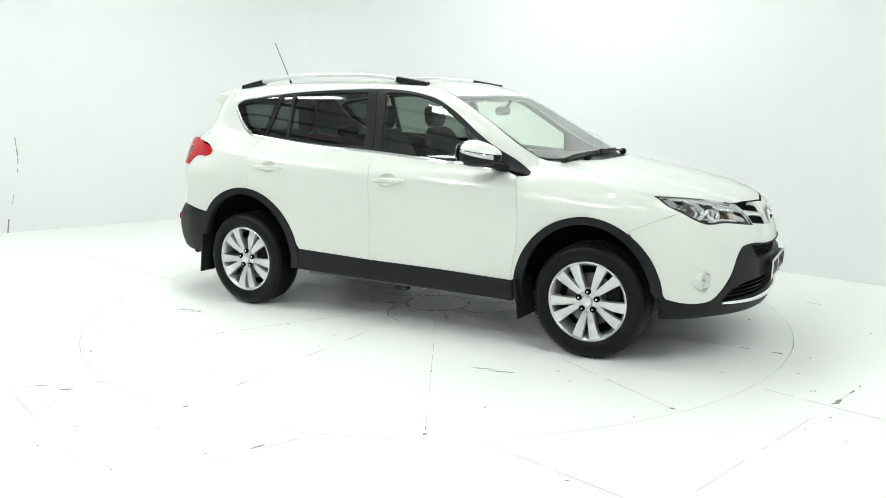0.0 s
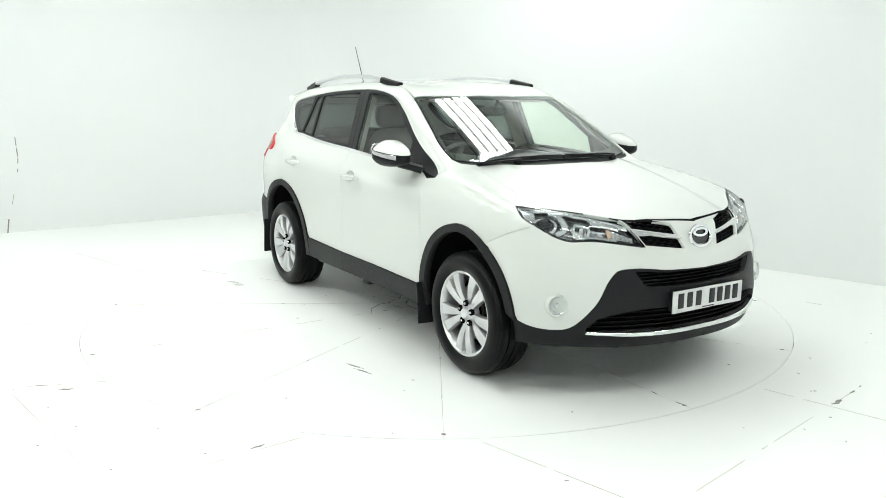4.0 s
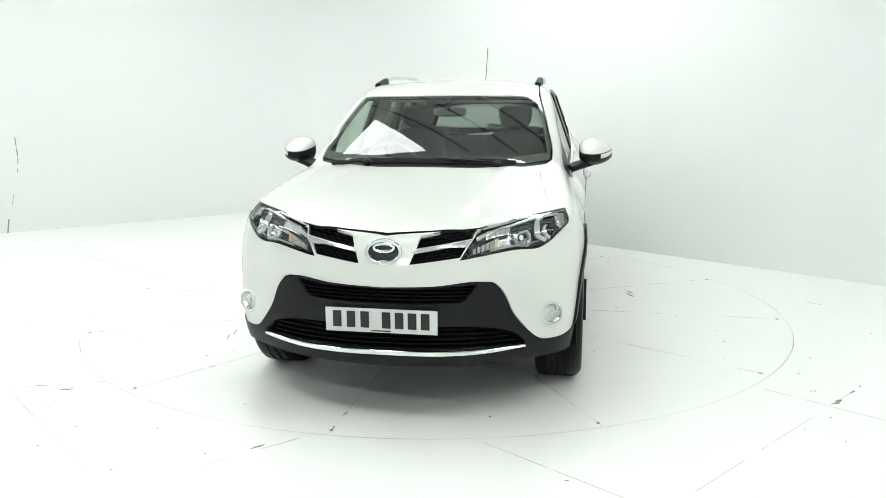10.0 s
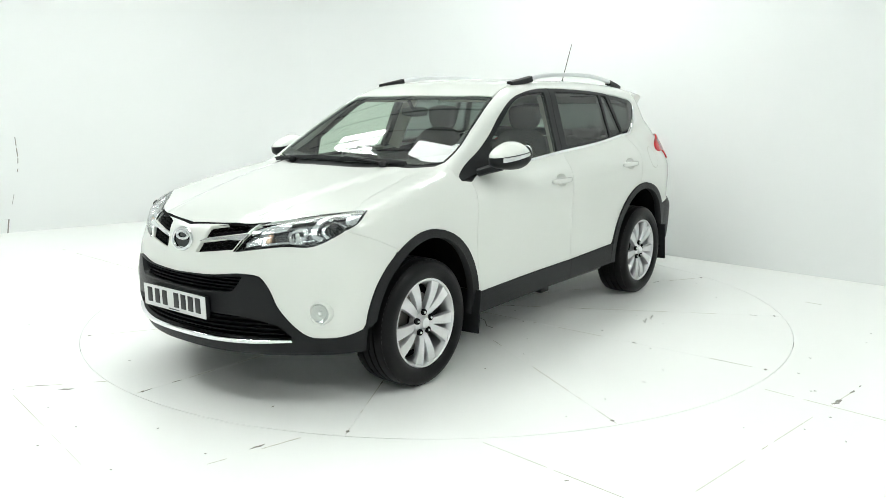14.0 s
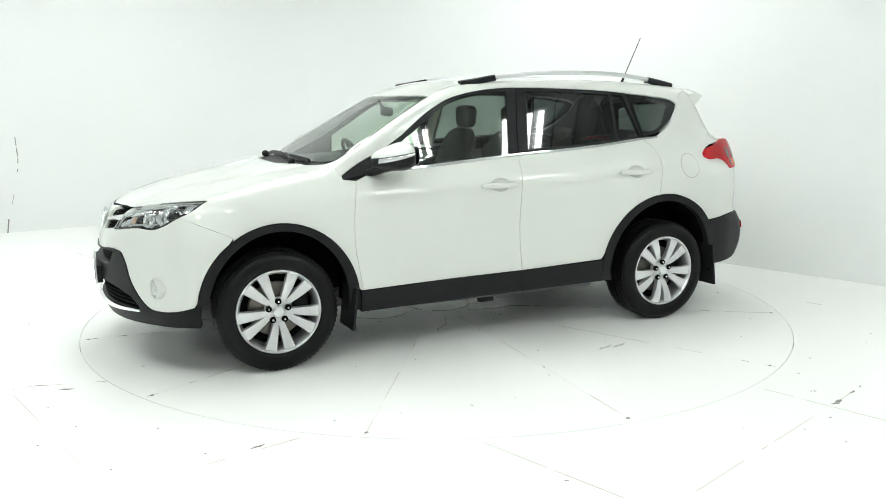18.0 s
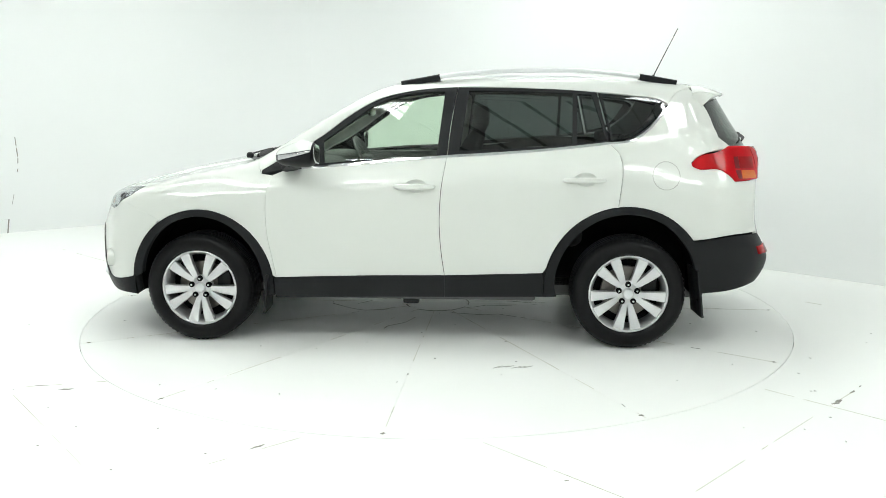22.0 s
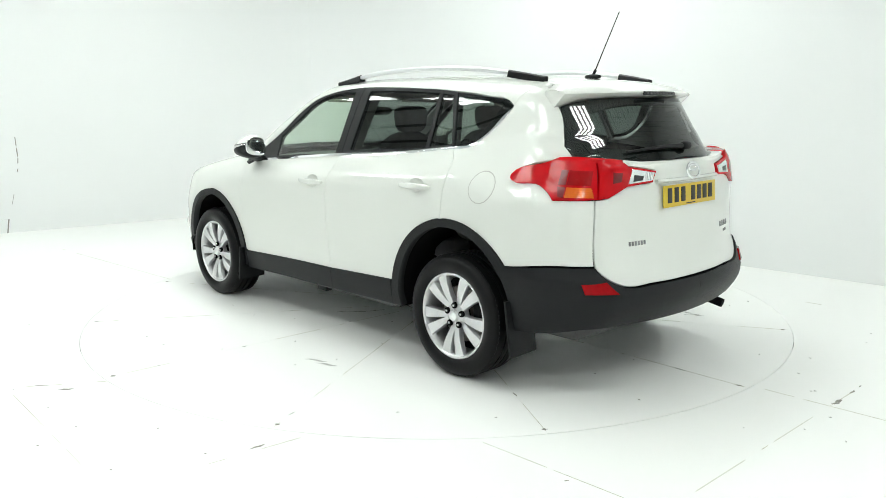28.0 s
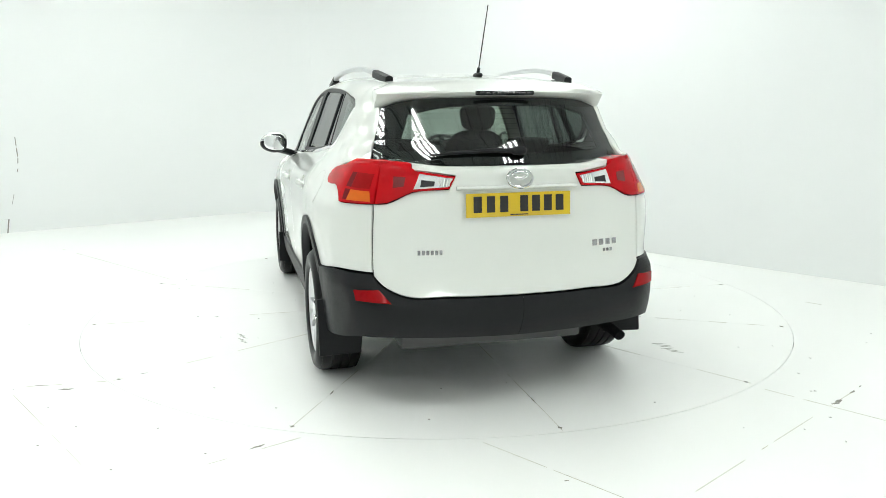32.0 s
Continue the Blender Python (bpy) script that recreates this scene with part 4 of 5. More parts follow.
        lathe(bm, [(.057, -.05), (.056, .000), (.053, .007), (.050, .010), (.046, .006), (.045, -.02)], 32, "z", m)
        fog = part("fog_lamp", bm, PAINT, car, "round front fog lamp in a painted bezel")
        bm = bmesh.new()
        lathe(bm, [(.001, -.03), (.014, -.027), (.025, -.021), (.036, -.012), (.046, -.001)], 11, "z", m)
        part("reflector", bm, REFLECTOR, fog, smooth=False)
        bm = bmesh.new()
        lathe(bm, [(.001, .012), (.03, .010), (.046, .003)], 28, "z", m)
        part("lens", bm, LENS, fog)
        bm = bmesh.new()
        lathe(bm, [(.001, .004), (.010, .002), (.013, -.012)], 16, "z", m)
        part("bulb", bm, PLATE_WHITE, fog)
    # tail lamps: one part on the body, one on the tailgate
    tail_way = (-.45, .85, .2)
    body_lamp = [(-1.682, .808, 1.134), (-1.706, .792, 1.158), (-1.84, .742, 1.194), (-1.93, .700, 1.203), (-2.0645, .6432, 1.203), (-2.083, .6605, 1.10), (-2.0945, .6735, 1.026), (-1.942, .803, 1.025), (-1.908, .805, 1.061), (-1.859, .802, 1.090), (-1.70, .818, 1.104), (-1.684, .816, 1.114)]
    lamp = pair("tail_lamp", body_lamp, tail_way, RED, two, "red tail lamp on the rear quarter", off=.012, depth=.03)
    # an inner block: amber below, red above, each side's angle shade painted dark red
    pair("indicator", [(-1.985, .765, 1.086), (-2.078, .69, 1.083), (-2.082, .69, 1.034), (-1.990, .77, 1.036)], tail_way, AMBER, lamp, "amber indicator field", off=.0145, depth=.006)
    pair("indicator_side", [(-1.945, .79, 1.088), (-1.983, .765, 1.086), (-1.988, .77, 1.036), (-1.962, .79, 1.038)], tail_way, RED_DARK, lamp, "side of the indicator, its shade put in as dark red", off=.0145, depth=.006)
    pair("brake_field", [(-1.975, .755, 1.165), (-2.07, .68, 1.162), (-2.077, .688, 1.092), (-1.982, .765, 1.094)], tail_way, RED_GLOSS, lamp, "bright red brake field", off=.0145, depth=.006)
    pair("brake_side", [(-1.940, .775, 1.165), (-1.973, .755, 1.165), (-1.980, .765, 1.094), (-1.944, .785, 1.096)], tail_way, RED_DARK, lamp, "side of the brake field, its shade put in as dark red", off=.0145, depth=.006)
    for i in range(4):
        z = 1.046 + .009 * i
        pair("indicator_rib", [(-1.992, .765, z), (-2.076, .69, z - .001), (-2.076, .69, z + .002), (-1.992, .765, z + .003)], tail_way, AMBER, lamp, off=.0162, depth=.003, inset=0)
    gate_lamp = [(-2.066, .641, 1.204), (-2.10, .56, 1.200), (-2.127, .50, 1.193), (-2.137, .484, 1.178), (-2.179, .303, 1.150), (-2.18, .333, 1.092), (-2.147, .503, 1.080), (-2.118, .618, 1.029), (-2.097, .6705, 1.026)]
    glamp = pair("tailgate_lamp", gate_lamp, (-.9, .4, .1), RED, two, "red lamp on the tailgate with a clear reversing light", off=.012, depth=.03, corner=18)
    pair("reversing_light", [(-2.128, .470, 1.166), (-2.175, .316, 1.142), (-2.177, .341, 1.101), (-2.14, .500, 1.092)], (-.9, .4, .1), LAMP_BRIGHT, glamp, "clear reversing light", off=.0145, depth=.006)
    pair("bulb_window", [(-2.14, .462, 1.138), (-2.16, .400, 1.130), (-2.165, .405, 1.106), (-2.14, .470, 1.102)], (-.9, .4, .1), NUT, glamp, "dark bulb window of the reversing light", off=.0165, depth=.004)
    for i in range(5):
        y = .380 - .012 * i
        pair("clear_rib", [(-2.17, y, 1.147 - .001 * i), (-2.17, y - .005, 1.146 - .001 * i), (-2.17, y + .003, 1.106), (-2.17, y + .008, 1.106)], (-.9, .4, .1), PLATE_WHITE, glamp, off=.0165, depth=.003, inset=0)
    pair("lamp_cell", [(-2.105, .585, 1.155), (-2.12, .530, 1.150), (-2.125, .540, 1.105), (-2.11, .592, 1.098)], (-.9, .4, .1), RED_DARK, glamp, "darker cell in the tailgate lamp", off=.0135, depth=.004)
    pair("rear_reflector", [(-2.105, .785, .627), (-2.179, .668, .634), (-2.213, .618, .573), (-2.122, .773, .577)], (-.8, .6, 0), RED_GLOSS, two, "red reflector in the rear bumper", off=.020, depth=.02)


def build_wheel(car, x, flip):
    """An alloy wheel with five pairs of spokes; its outer side looks along +y."""
    bm = bmesh.new()
    lathe(bm, [(.236, .000), (.242, -.004), (.240, -.016), (.226, -.022), (.218, -.045), (.216, -.19), (.238, -.205), (.238, -.21), (.212, -.20), (.210, -.04), (.222, -.012), (.230, -.001)], 64, "y", close=True)
    wheel = part("wheel", bm, ALLOY, car, "silver alloy wheel with ten spokes")
    R = .342
    # tyre with grooves and tread blocks
    bm = bmesh.new()
    prof = [(.238, -.004), (.246, .006), (.262, .014), (.288, .017), (.310, .012), (.326, -.001), (.336, -.016), (R - .001, -.030), (R, -.062), (R - .008, -.064), (R - .008, -.071), (R, -.073), (R, -.106), (R - .008, -.108), (R - .008, -.116), (R, -.118), (R, -.152), (R - .008, -.154), (R - .008, -.161), (R, -.163), (R - .001, -.195), (.334, -.210), (.315, -.225), (.28, -.232), (.245, -.22), (.236, -.205)]
    lathe(bm, prof, 72, "y")
    tyre = part("tyre", bm, RUBBER, wheel, "black rubber tyre", angle=60)
    bm = bmesh.new()
    for i in range(72):
        a = 2 * math.pi * i / 72
        for y0, w in ((-.022, .020), (-.203, .020)):
            block(bm, (.016, w, .006), Matrix.Rotation(a, 4, "Y") @ pose(0, y0, R - .0125 + .0015, 26 if y0 > -.1 else -26), 0)
    tagged(part("tread_block", bm, RUBBER, wheel, "shoulder blocks of the tread", False), kind="stuff")
    # spokes
    for i in range(10):
        k, s = i // 2, (1 if i % 2 else -1)
        a0, a1 = radians(72 * k + 126 + s * 11.0), radians(72 * k + 126 + s * 13.9)
        p0 = Vector((.060 * math.cos(a0), -.030, .060 * math.sin(a0)))
        p1 = Vector((.228 * math.cos(a1), -.010, .228 * math.sin(a1)))
        d = (p1 - p0).normalized()
        side_v = Vector((0, 1, 0)).cross(d).normalized()
        bm = bmesh.new()
        rings = []
        for j in range(7):
            t = j / 6
            c = p0.lerp(p1, t) + Vector((0, .010 * math.sin(math.pi * t) , 0))
            w = .0165 + .0190 * t
            h = .030 - .006 * t
            sec = [(-w, -h), (-w * .99, -.004), (-w * .88, .003), (0, .0005), (w * .88, .003), (w * .99, -.004), (w, -h)]
            rings.append([bm.verts.new(c + side_v * q + Vector((0, z, 0))) for q, z in sec])
        for a, b in zip(rings, rings[1:]):
            for j in range(6):
                bm.faces.new((a[j], a[j + 1], b[j + 1], b[j]))
            bm.faces.new((a[6], a[0], b[0], b[6]))
        bm.faces.new(rings[0][::-1])
        bm.faces.new(rings[-1])
        part("spoke", bm, ALLOY, wheel, angle=50)
    bm = bmesh.new()
    lathe(bm, [(.001, -.006), (.026, -.008), (.033, -.012), (.036, -.020), (.062, -.026), (.074, -.034), (.076, -.06)], 40, "y")
    part("hub", bm, ALLOY, wheel, "silver hub")
    bm = bmesh.new()
    lathe(bm, [(.001, .000), (.020, -.001), (.028, -.004), (.030, -.010)], 28, "y")
    part("hub_cap", bm, RAIL, wheel, "round hub cap")
    for k in range(5):
        a = radians(72 * k + 90)
        m = Matrix.Translation((.057 * math.cos(a), -.012, .057 * math.sin(a)))
        bm = bmesh.new()
        lathe(bm, [(.001, -.006), (.0135, -.006), (.0165, .000), (.0175, -.004), (.0175, -.016)], 24, "y", m)
        part("wheel_nut", bm, DARK, wheel, "dark nut recess in the hub")
        bm = bmesh.new()
        lathe(bm, [(.001, .006), (.006, .005), (.0095, .000), (.0095, -.010)], 6, "y", m)
        part("nut_head", bm, CHROME, wheel, "bright hexagonal nut")
    bm = bmesh.new()
    lathe(bm, [(.06, -.085), (.155, -.085), (.158, -.09), (.158, -.105), (.06, -.105)], 48, "y")
    part("brake_disc", bm, STEEL, wheel, "worn steel brake disc")
    bm = bmesh.new()
    block(bm, (.09, .06, .15), pose(-.135, -.10, .02), .012)
    part("brake_caliper", bm, BLACK, wheel)
    bm = bmesh.new()
    lathe(bm, [(.001, -.13), (.21, -.13), (.215, -.19)], 40, "y")
    part("back_plate", bm, DARK, wheel)
    wheel.matrix_basis = pose(x, .888 * flip, R, 0, 0, 0 if flip > 0 else 180)
    return wheel


def build_wells(car):
    """Dark wheel housings, mud flaps and the underbody."""
    for cx, cz in (F_ARCH, R_ARCH):
        for flip in (1, -1):
            verts, faces, n = [], [], 28
            for i in range(n + 1):
                a = radians(-8 + 196 * i / n)
                for y in (.872, .50):
                    verts.append((cx - .44 * math.cos(a), y * flip, cz + .465 * math.sin(a)))
            for i in range(n):
                f = (2 * i, 2 * i + 1, 2 * i + 3, 2 * i + 2)
                faces.append(f if flip > 0 else f[::-1])
            faces.append(tuple(2 * i + 1 for i in range(n + 1)))
            mesh_object("wheel_housing", verts, faces, DARK, car, "black wheel housing")
    for x, z0, z1, y, lean in ((.905, .19, .44, .815, -6), (-1.745, .205, .50, .80, 8)):
        for flip in (1, -1):
            bm = bmesh.new()
            block(bm, (.016, .22, z1 - z0), pose(x, y * flip, (z0 + z1) / 2, 0, lean, 4 * flip), .006)
            part("mud_flap", bm, BLACK, car, "black rubber mud flap")
    bm = bmesh.new()
    block(bm, (3.75, 1.0, .16), pose(0, 0, .31), .03)
    block(bm, (1.55, 1.66, .12), pose(0, 0, .335), .02)
    part("underbody", bm, TRIM, car, "dark underbody")
    bm = bmesh.new()
    block(bm, (.9, .8, .09), pose(1.55, 0, .275), .03)
    part("undertray", bm, BLACK, car, "black engine undertray")
    for y in (.79, -.79):
        bm = bmesh.new()
        block(bm, (.10, .05, .06), pose(0, y, .275, 0, 0, 0), .01)
        part("jacking_point", bm, BLACK, car)
    for cx in (1.33, -1.33):
        bm = bmesh.new()
        lathe(bm, [(.04, -.74), (.04, .74)], 16, "y", Matrix.Translation((cx, 0, .34)))
        block(bm, (.10, 1.3, .07), pose(cx + .08, 0, .26), .02)
        part("axle", bm, DARK, car)
    bm = bmesh.new()
    sweep(bm, [(-1.70, -.58, .31), (-2.0, -.585, .32), (-2.06, -.59, .315), (-2.13, -.60, .298)], oval(.030, .026, 16))
    part("exhaust_pipe", bm, DARK, car, "dark exhaust tail pipe")


def build_fittings(car, fd, rd, tg, bumper):
    # door handles, each a bar over a shallow cup
    for doors, x0, x1, z in ((fd, .094, -.167, .990), (rd, -.918, -1.174, 1.034)):
        for door, flip in zip(doors, (1, -1)):
            xm = (x0 + x1) / 2
            bm = bmesh.new()
            blob(bm, (xm, .924 * flip, z), (.128, .013, .017), 3.2, 32, 10, lambda p: Vector((p.x, p.y - flip * 1.1 * p.x * p.x, p.z * (1 + .5 * p.x))))
            part("handle", bm, PAINT, door, "pearl white door handle")
            bm = bmesh.new()
            P, _ = cast(np.array([(xm - .008, 3.0, z + .002)]), np.array((0., -1., 0.)), 4)
            tilt = Vector(steepest(P)[0])
            tilt = Vector((tilt.x, tilt.y * flip, tilt.z)).to_track_quat('Y', 'Z').to_matrix().to_4x4()
            lathe(bm, [(.001, -.016), (.35, -.0145), (.7, -.010), (.92, -.0035), (1.0, .0005)], 36, "y", Matrix.Translation((P[0][0], P[0][1] * flip, P[0][2])) @ tilt @ Matrix.Diagonal((.066, 1, .041, 1)))
            part("handle_cup", bm, PAINT, door, "hollow behind the handle")
            if doors is fd and flip < 0:
                bm = bmesh.new()
                lathe(bm, [(.001, 0), (.008, .001), (.009, -.004)], 16, "y", Matrix.Translation((x0 - .018, -.938, z)) @ pose(0, 0, 0, 0, 0, 180))
                part("key_lock", bm, CHROME, door)
    # mirrors
    for flip in (1, -1):
        def shape(p):
            ahead, out = max(0, p.x) / .092, max(0, p.y * flip) / .10
            q = p.copy()
            q.x *= (1.75 if p.x > 0 else 1.0) * (1 - .22 * out)
            q.y *= 1 - .22 * ahead
            q.y -= flip * .012 * ahead
            q.z *= (1 - .34 * ahead) * (1 - .42 * out ** 1.4)
            q.z -= .020 * ahead + .006 * out
            return q
        def housing(k):
            bm = bmesh.new()
            blob(bm, (.630, .955 * flip, 1.186), (.092 * k, .101 * k, .080 * k), 3.1, 44, 28, shape)
            return bm
        def cut(bm, co, no, outer=False, inner=False):
            bmesh.ops.bisect_plane(bm, geom=bm.verts[:] + bm.edges[:] + bm.faces[:], plane_co=co, plane_no=no, clear_outer=outer, clear_inner=inner)
        seam, lean = Vector((.63, .955 * flip, 1.205)), Vector((.16, .0 * flip, 1))
        bm = housing(1.0)
        cut(bm, seam, lean)
        cut(bm, Vector((.560, 0, 0)), Vector((1, 0, 0)))
        for f in bm.faces:
            c = f.calc_center_median()
            f.smooth = True
            f.material_index = 1 if (c - seam).dot(lean) < 0 or c.x < .560 else 0
        bmesh.ops.recalc_face_normals(bm, faces=bm.faces)
        me = bpy.data.meshes.new("door_mirror")
        bm.to_mesh(me)
        bm.free()
        me.materials.append(PAINT)
        me.materials.append(SATIN_BLACK)
        mirror = tagged(new("door_mirror", me), "door mirror with a pearl white cap and black base")
        mirror.parent = car
        bm = housing(1.015)
        cut(bm, seam - Vector((0, 0, .004)), lean, outer=True)
        cut(bm, seam - Vector((0, 0, .014)), lean + Vector((.10, .08 * flip, 0)), inner=True)
        cut(bm, Vector((0, .985 * flip, 0)), Vector((0, flip, 0)), inner=True)
        cut(bm, Vector((.562, 0, 0)), Vector((1, 0, 0)), inner=True)
        part("indicator", bm, LAMP_BRIGHT, mirror, "clear indicator strip")
        bm = bmesh.new()
        blob(bm, (.5365, .953 * flip, 1.186), (.004, .078, .056), 3.0, 28, 12, lambda p: p + Vector((.004 * (p.y / .084) ** 2, 0, .010 * p.y * flip / .084)))
        part("mirror_glass", bm, CHROME, mirror, "mirror glass")
        bm = bmesh.new()
        sweep(bm, [(.745, .800 * flip, 1.090), (.72, .85 * flip, 1.108), (.68, .92 * flip, 1.128)], oval(.055, .024, 14, 3))
        part("foot", bm, SATIN_BLACK, mirror, "black mirror foot")
    # roof rails
    for flip in (1, -1):
        line = [(.075, .560, 1.603), (-.06, .563, 1.625), (-.22, .565, 1.652), (-.45, .563, 1.672), (-.75, .556, 1.680), (-1.05, .545, 1.676), (-1.3, .528, 1.655), (-1.5, .510, 1.626), (-1.63, .495, 1.603)]
        fine = [Vector(p) for p in glide(line, False, .06, 80)]
        fine = [Vector((p.x, p.y * flip, p.z)) for p in fine]
        sec = oval(.018, .014, 14, 3.0)
        bm = bmesh.new()
        sweep(bm, [p for p in fine if -1.42 < p.x < -.16], sec)
        rail = part("roof_rail", bm, RAIL, car, "satin silver roof rail with black feet")
        for a, b in ((-.18, .2), (-1.7, -1.40)):
            bm = bmesh.new()
            run = [p for p in fine if a <= p.x <= b]
            sweep(bm, run, [(-.022, -.022), (-.020, .010), (-.012, .016), (.012, .016), (.020, .010), (.022, -.022)])
            part("rail_foot", bm, BLACK, rail, "black rail foot")
    # aerial
    bm = bmesh.new()
    blob(bm, (-1.568, 0, 1.628), (.055, .020, .014), 2.4, 20, 8)
    sweep(bm, [(-1.565, 0, 1.63), (-1.585, 0, 1.665)], oval(.009, .009, 10))
    aerial = part("aerial_base", bm, BLACK, car, "black roof aerial")
    bm = bmesh.new()
    sweep(bm, [(-1.583, 0, 1.662), (-1.61, 0, 1.72), (-1.66, 0, 1.825), (-1.73, 0, 1.972)], oval(.0032, .0032, 8), scale=lambda t: 1.15 - .3 * t)
    part("rod", bm, BLACK, aerial)
    # spoiler
    verts, faces, n = [], [], 40
    for i in range(n + 1):
        y = -.60 + 1.20 * i / n
        e = abs(y) / .60
        te, tz = -2.005 + .168 * e ** 2.4, 1.540 - .010 * e ** 2
        fx, fz = -1.74 + .03 * e ** 2, roof_line(np.array([-1.74]))[0] - .085 * y * y + .004 - .035 * max(0, e - .85) / .15
        sec = [(fx, fz - .02), (fx, fz), ((fx * 2 + te) / 3, (fz * 2 + tz) / 3 + .012), ((fx + 2 * te) / 3, (fz + 2 * tz) / 3 + .012), (te + .006, tz + .004), (te, tz - .004), (te + .008, tz - .012), (te + .07, tz - .030), (te + .13, tz - .060), (te + .16, tz - .06)]
        drop = .045 * max(0, e - .80) / .20
        verts += [(x, y, z - (drop if j > 6 else 0)) for j, (x, z) in enumerate(sec)]
    m = len(sec)
    for i in range(n):
        for j in range(m - 1):
            faces.append((m * i + j, m * i + m + j, m * i + m + j + 1, m * i + j + 1))
    faces += [tuple(range(m))[::1], tuple(m * n + j for j in range(m))[::-1]]
    bm = bmesh.new()
    made = [bm.verts.new(v) for v in verts]
    for f in faces:
        bm.faces.new([made[i] for i in f])
    spoiler = part("roof_spoiler", bm, PAINT, car, "pearl white roof spoiler", angle=32)
    bm = bmesh.new()
    block(bm, (.014, .30, .020), pose(-2.000, 0, 1.531, 0, 20), .005)
    brake = part("high_brake_light", bm, GLOSS_BLACK, spoiler, "smoked high brake light")
    for i in range(9):
        bm = bmesh.new()
        block(bm, (.006, .022, .010), pose(-2.006, -.12 + .03 * i, 1.531, 0, 20), .002)
        part("brake_cell", bm, NUT, spoiler)
    # wipers
    bm = bmesh.new()
    for y0, y1, x0, x1 in ((-.60, .02, 1.045, 1.075), (.02, .50, 1.085, 1.035)):
        n = 8
        run = [(x0 + (x1 - x0) * i / n, y0 + (y1 - y0) * i / n) for i in range(n + 1)]
        P, _ = cast(np.array([(x, y, 2.0) for x, y in run]), np.array((0., 0., -1.)), 3)
        sweep(bm, [(p[0], p[1], p[2] + .010) for p in P], [(-.010, -.012), (-.007, .006), (0, .012), (.007, .006), (.010, -.012)])
    for y0, y1 in ((-.36, -.58), (.40, .05)):
        P, _ = cast(np.array([(1.12 - .05 * s, y0 + (y1 - y0) * s, 2.0) for s in (0, .35, .7, 1)]), np.array((0., 0., -1.)), 3)
        sweep(bm, [(p[0], p[1], p[2] + .020) for p in P], oval(.010, .006, 8))
        blob(bm, P[0] + np.array((0, 0, .012)), (.025, .025, .022), 2.2, 14, 8)
    part("wiper", bm, BLACK, car, "black windscreen wipers")
    bm = bmesh.new()
    P, _ = cast(np.array([(-3.0, y, z) for y, z in ((.00, 1.262), (.12, 1.264), (.26, 1.256), (.40, 1.242))]), np.array((1., 0., 0.)), 3)
    sweep(bm, [(p[0] - .02, p[1], p[2]) for p in P], oval(.013, .011, 10), scale=lambda t: 1.25 - .8 * t)
    blob(bm, P[0] + np.array((-.022, -.015, 0)), (.025, .04, .022), 2.5, 18, 10)
    part("rear_wiper", bm, BLACK, car, "black rear wiper on the window")
    for i in range(9):
        z = 1.265 + .024 * i
        half = .50 - .06 * i / 8
        P, _ = cast(np.array([(-3.0, -half + 2 * half * j / 16, z) for j in range(17)]), np.array((1., 0., 0.)), 3, -.008)
        bm = bmesh.new()
        sweep(bm, [tuple(p) for p in P], oval(.0006, .0006, 4))
        part("heater_wire", bm, DARK, car)
    # number plates with plain bars in place of characters
    for x, z, yaw, mat, lean, name in ((2.246, .512, 0, PLATE_WHITE, -1, "front_plate"), (-2.212, 1.014, 180, PLATE_YELLOW, 4, "rear_plate")):
        base = pose(x, 0, z, 0, -lean if yaw == 0 else -lean, yaw)
        bm = bmesh.new()
        block(bm, (.006, .522, .112), base, .002)
        plate = part(name, bm, mat, car, "white number plate" if yaw == 0 else "yellow number plate")
        for y in (-.195, -.130, -.065, .035, .095, .155, .215):
            bm = bmesh.new()
            block(bm, (.003, .040, .076), base @ pose(.0042, y - .01, .004), .0008)
            part("bar", bm, INK, plate)
        bm = bmesh.new()
        block(bm, (.002, .09, .005), base @ pose(.0040, 0, -.047), 0)
        part("maker_line", bm, INK, plate)
        if yaw == 0:
            bm = bmesh.new()
            block(bm, (.03, .50, .10), pose(2.226, 0, .512), .004)
            part("plate_mount", bm, BLACK, car)
    # plate light lip on the tailgate
    bm = bmesh.new()
    P, _ = cast(np.array([(-3.0, -.30 + .06 * i, 1.095) for i in range(11)]), np.array((1., 0., 0.)), 3)
    sweep(bm, [(p[0] - .006, p[1], p[2]) for p in P], oval(.016, .010, 10))
    part("plate_lip", bm, PAINT, car, "pearl white lip above the number plate")
    # emblems as plain ovals
    for x, z, way, s in ((2.178, .818, 1, 1.0), (-2.223, 1.137, -1, .78)):
        m = Matrix.Translation((x, 0, z)) @ Vector((1.0 * way, 0, .22)).to_track_quat("Z", "Y").to_matrix().to_4x4()
        bm = bmesh.new()
        def ring(a, b, w, cx=0, cy=0):
            run = []
            for i in range(40):
                t = 2 * math.pi * i / 40
                run.append([bm.verts.new(m @ Vector((cx + (a + w * math.cos(q)) * math.cos(t), cy + (b + w * math.cos(q)) * math.sin(t), w * .8 * math.sin(q)))) for q in (0, .79, 1.57, 2.36, 3.14, 3.93, 4.71, 5.5)])
            for i in range(40):
                for j in range(8):
                    bm.faces.new((run[i][j], run[(i + 1) % 40][j], run[(i + 1) % 40][(j + 1) % 8], run[i][(j + 1) % 8]))
        ring(.078 * s, .053 * s, .0095 * s)
        emblem = part("emblem", bm, CHROME, car if way > 0 else tg, "plain chrome oval emblem")
        bm = bmesh.new()
        ring(.046 * s, .018 * s, .0085 * s, 0, .018 * s)
        part("emblem_oval", bm, CHROME, emblem if way > 0 else tg)
